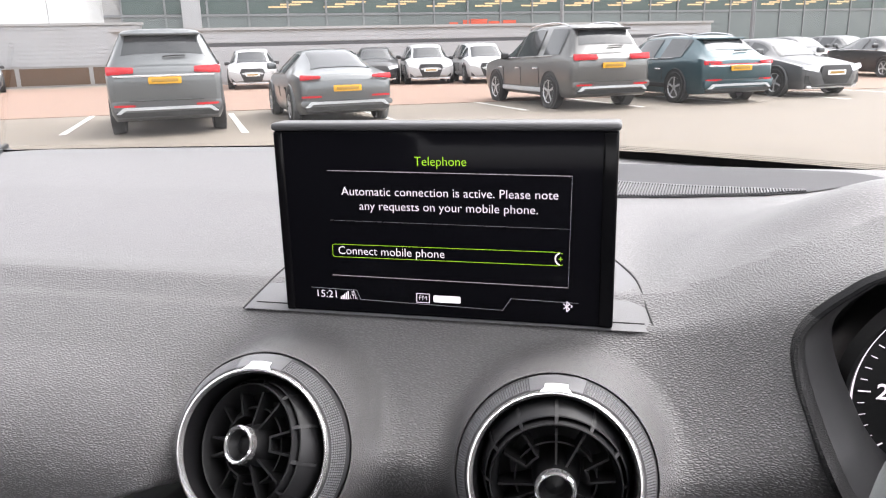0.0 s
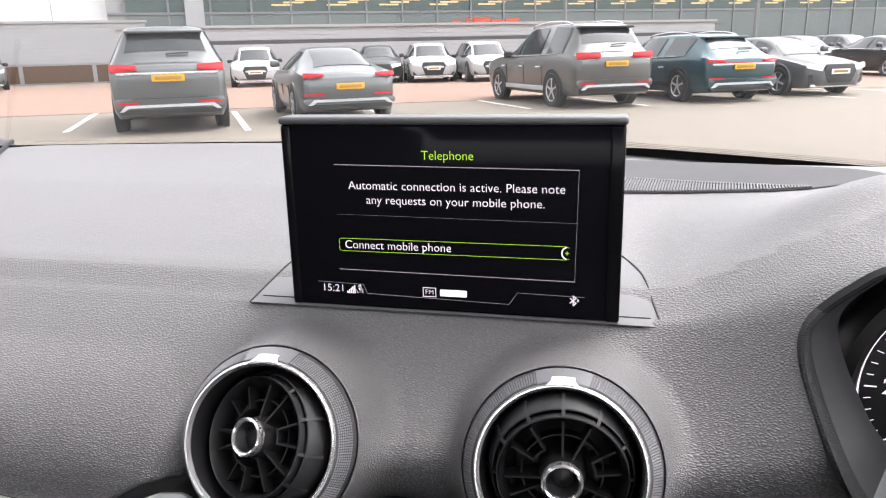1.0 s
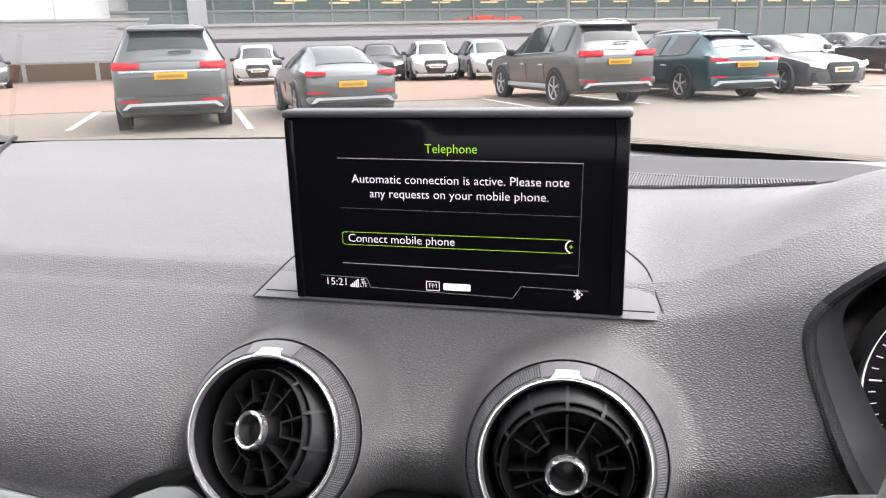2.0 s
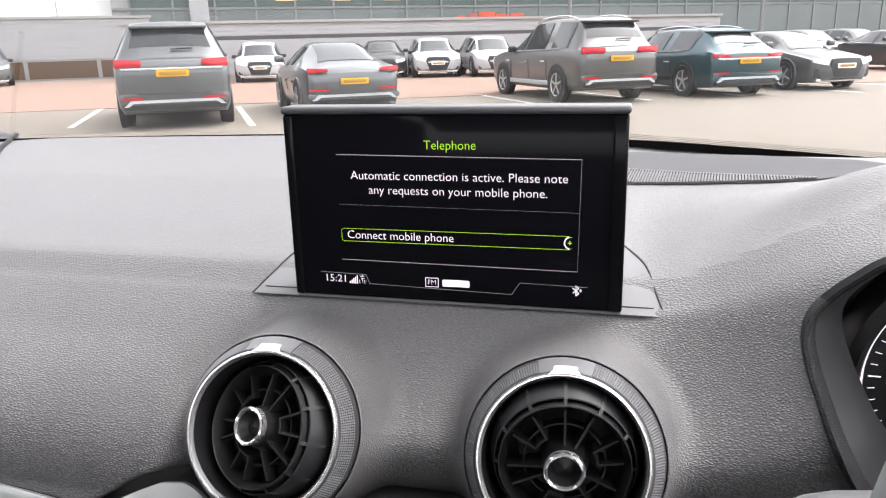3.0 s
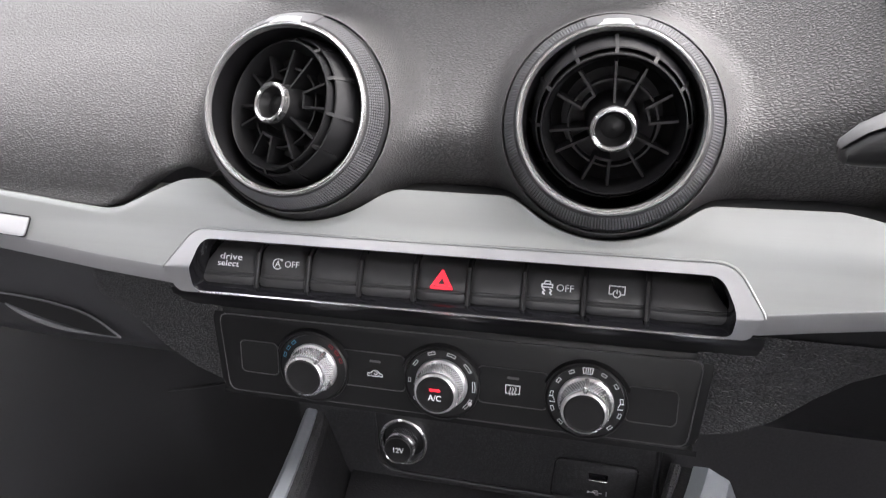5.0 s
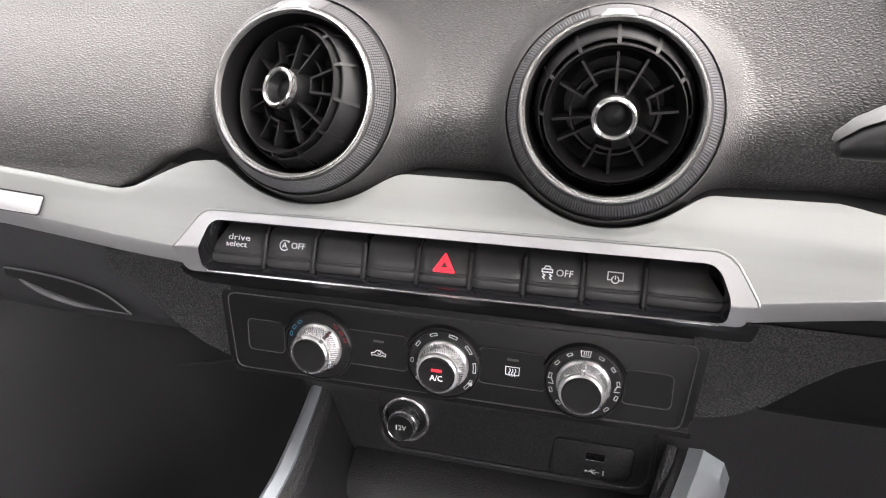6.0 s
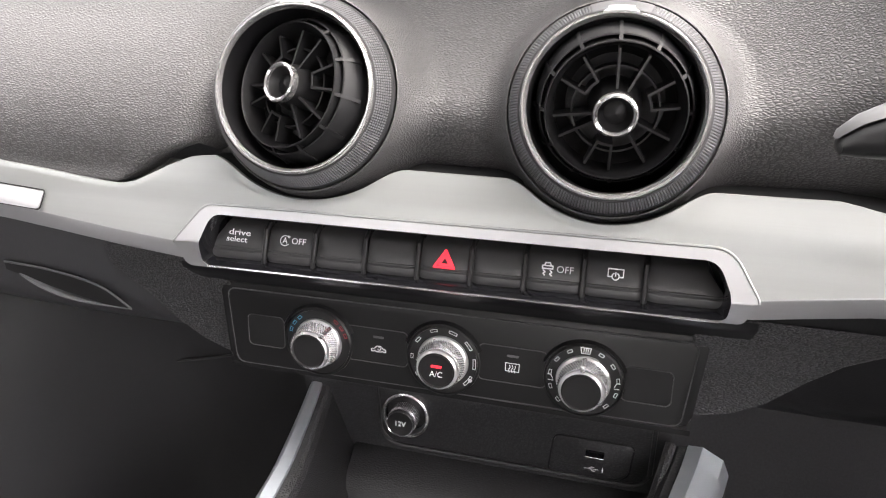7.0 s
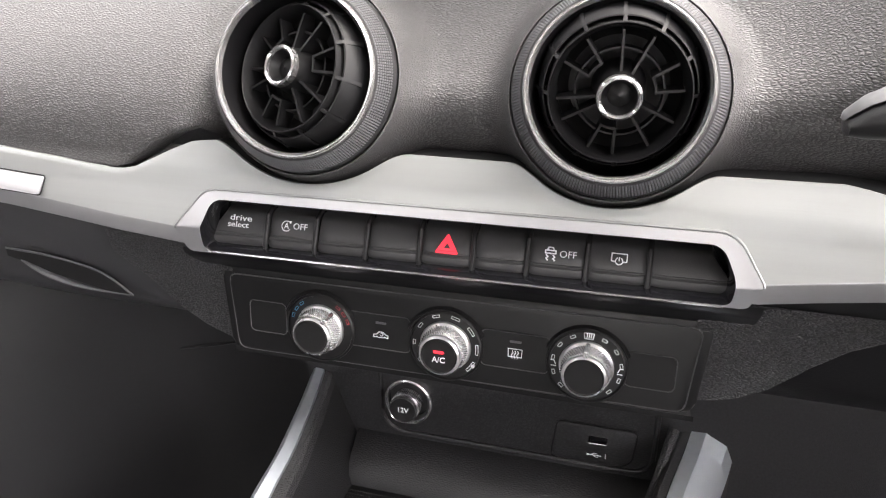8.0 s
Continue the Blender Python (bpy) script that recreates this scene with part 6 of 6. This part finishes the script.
# tails towards us
build_car("suv", parked(-7.33, 11.15, 33), PAINT_GREY, "dark grey suv parked with its tail towards us", height=1.07, wide_lamp=True, lamps=((0.50, 0.95), (0.985, 0.17)))
build_car("coupe", parked(-4.87, 13.1, 34), PAINT_GREY, "mid-grey coupe parked in a bay", lamps=((0.52, 0.92), (0.78, 0.13)))
build_car("suv", parked(-0.15, 16.0, 32), PAINT_BROWN, "large warm-grey suv parked in a bay", length=1.08, height=1.05, lamps=((0.40, 0.93), (1.0, 0.14)), rails=True, dark_spoiler=True, lamp_wedge=0.3)
build_car("estate", parked(2.50, 17.4, 31), PAINT_TEAL, "dark teal estate car parked in a bay", wide_lamp=True, red_bar=True, lamps=((0.52, 0.93), (0.80, 0.12)), rails=True)
# noses towards us
build_car("coupe", parked(2.45, 23.2, 32 + 180), PAINT_SILVER, "silver coupe parked nose towards us", length=1.08, front_plate=True)
FAR = "cars parked along the wall"
far_white = build_car("suv", parked(-15.75, 30.4, 207), PAINT_WHITE, "white suv parked nose out by the wall", group=FAR, length=0.95, height=0.93, front_plate=True)
far_black = build_car("estate", parked(-10.9, 32.5, 200), PAINT_BLACK, "black hatchback parked nose out by the wall", group=FAR, length=0.9)
copy_thing(far_white, parked(-8.7, 32.5, 200))
copy_thing(far_white, parked(-6.45, 32.5, 202))
build_car("suv", parked(-28.9, 28.9, 225), PAINT_GREY, "dark grey suv parked beside the slatted wall", group=FAR)
far_silver = build_car("estate", parked(6.4, 38.5, 205), PAINT_SILVER, "silver saloon parked far across the car park", group=FAR, length=0.93)
copy_thing(far_silver, parked(8.6, 40.0, 205))
build_car("coupe", parked(8.3, 32.0, 200), PAINT_BLACK, "black coupe parked nose towards us", group=FAR, front_plate=True)

# ---- walls and building behind ----
SLAT = mat("pale_grey_cladding", (0.32, 0.32, 0.327), 0.5, vary=0.08, scale=0.6, stretch=(1, 1, 4))
SLAT_DARK = mat("dark_gap", (0.06, 0.06, 0.065), 0.7, vary=0.1)
BROWN = mat("brown_timber_panel", (0.09, 0.048, 0.024), 0.7, vary=0.25, scale=2, stretch=(8, 8, 0.4))
CONCRETE = mat("pale_concrete", (0.30, 0.295, 0.29), 0.8, vary=0.08, scale=0.7)
PANE = mat("grey_green_glazing", (0.055, 0.080, 0.074), 0.12, vary=0.25, scale=0.15)
PANE_PALE = mat("pale_lower_glazing", (0.125, 0.145, 0.143), 0.2, vary=0.15, scale=0.2)
MULLION = mat("grey_mullion", (0.16,0.165,0.17), 0.5, vary=0.05)
WARM = glowing("warm_ceiling_lamp", (1.0, 0.70, 0.36), 0.9)
SIGN_RED = mat("orange_red_sign", (0.50, 0.07, 0.03), 0.5, vary=0.15, scale=1, emit=0.03)
WALL_TURN = 33.0


def along(px, py, s, d, z):
    """A point s metres along a wall that starts at (px, py), d metres in front of it."""
    a = radians(WALL_TURN)
    return Vector((px + s * math.cos(a) + d * math.sin(a), py + s * math.sin(a) - d * math.cos(a), z))


def bar(name, px, py, s0, s1, d0, d1, z0, z1, material, parent, label="", bevel=0.0):
    bm = boxed((s0, -d1, z0), (s1, -d0, z1), bevel, 1)
    bm.transform(pose(px, py, 0, 0, 0, WALL_TURN))
    return part(name, bm, material, parent, label, smooth=False)


def slatted_wall(px, py, s0, s1, z0, top, dark, label, step=0.19):
    w = tagged(bar("slatted_wall", px, py, s0, s1, -0.3, 0.0, 0.0, top, CONCRETE, None), label, "wall", kind="structure")
    z = z0
    while z + step <= top:
        if not dark - 0.06 < z + step / 2 < dark + 0.06:
            bar("slat", px, py, s0, s1, 0.0, 0.03 + 0.008 * (int(z * 10) % 2), z, z + step - 0.012, SLAT, w)
        else:
            bar("slat", px, py, s0, s1, 0.0, 0.012, z, z + step - 0.03, SLAT_DARK, w)
        z += step
    bar("coping", px, py, s0 - 0.1, s1 + 0.1, -0.35, 0.10, top, top + 0.12, CONCRETE, w)
    return w


slatted_wall(-10, 36.0, -13.5, 17.5, 0.15, 2.38, 1.80, "pale grey slatted wall beyond the car park")
left = slatted_wall(-26, 32.8, -14, 2.7, 0.98, 2.90, 2.12, "pale grey slatted wall with brown timber base")
for i in range(6):
    bar("timber_panel", -26, 32.8, -13 + i * 3.3, -9.9 + i * 3.3, 0.0, 0.03, 0.08, 0.90, BROWN, left, "brown timber panel")
hall = thing("white_hall", pose(-30, 36, 0), "plain white hall above the slatted wall", "building")
bar("hall_wall", -32, 40, -30, 2.9, -12, 0, 0, 9, mat("white_cladding", (0.78, 0.78, 0.77), 0.6, vary=0.04, scale=0.3), hall, "plain white cladding")
for i in range(7):
    bar("cladding_joint", -32, 40, -28 + i * 4.4, -27.94 + i * 4.4, 0, 0.02, 2.6, 9, SLAT, hall)
bar("hall_roof", -32, 40, -30.2, 3.1, -12.2, 0.2, 9, 9.3, SLAT, hall)
office = thing("office_building", pose(0, 58, 0), "long glazed office building with warm ceiling lamps", "building")
OX, OY = -14, 50
bar("office_wall", OX, OY, -19, 75, -14, -0.1, 0, 13, CONCRETE, office, "pale concrete frame")
bar("office_roof", OX, OY, -19.5, 75.5, -14.5, 0.4, 13, 13.6, SLAT, office)
for i in range(38):
    s = -18 + i * 2.45
    lowp = bar("window", OX, OY, s + 0.06, s + 2.39, -0.1, -0.02, 0.9, 3.62, PANE_PALE, office, "pale lower glazing")
    upp = bar("window", OX, OY, s + 0.06, s + 2.39, -0.1, -0.03, 3.78, 7.6, PANE, office, "grey-green upper glazing")
    bar("window", OX, OY, s + 0.06, s + 2.39, -0.1, -0.03, 8.0, 12.4, PANE, office)
    bar("mullion", OX, OY, s - 0.06, s + 0.06, -0.1, 0.05, 0.5, 12.6, MULLION, office)
for z in (0.7, 3.7, 7.8, 12.5):
    bar("transom", OX, OY, -19, 75, -0.1, 0.04, z - 0.07, z + 0.07, MULLION, office)
for i in range(14):
    s = -9.4 + i * 3.5
    for j in range(3):
        bar("ceiling_lamp", OX, OY, s + j * 0.75, s + j * 0.75 + 1.3, -0.02, 0.0, 4.12 + 0.15 * j, 4.22 + 0.15 * j, WARM, office, "warm ceiling lamp behind the glass")
for i, (s, w, h) in enumerate(((2.7, 0.6, 0.55), (3.7, 0.5, 0.7), (4.3, 1.2, 0.75), (5.6, 1.0, 0.6), (6.7, 1.0, 0.65))):
    bar("sign_shape", OX, OY, s, s + w, -0.02, 0.03, 2.55, 2.55 + h, SIGN_RED, office, "plain orange-red sign shape")
for i in (0,):
    bar("white_pier", OX, OY, -14.6, -13.5, -0.1, 0.25, 0, 8, SLAT, office, "white pier")
for x, y in ((-2.6, 33.0), (6.0, 40.0)):
    post = thing("lamp_post", pose(x, y, 0), "slim grey lamp post standing in the car park", "lamp post", "lamp posts")
    part("pole", tube([(x, y, 0), (x, y, 4), (x, y, 8)], [0.09, 0.07, 0.05], 10), MULLION, post)
    part("lamp_head", boxed((x - 0.15, y - 0.45, 8.0), (x + 0.15, y + 0.1, 8.12), 0.03), MULLION, post)
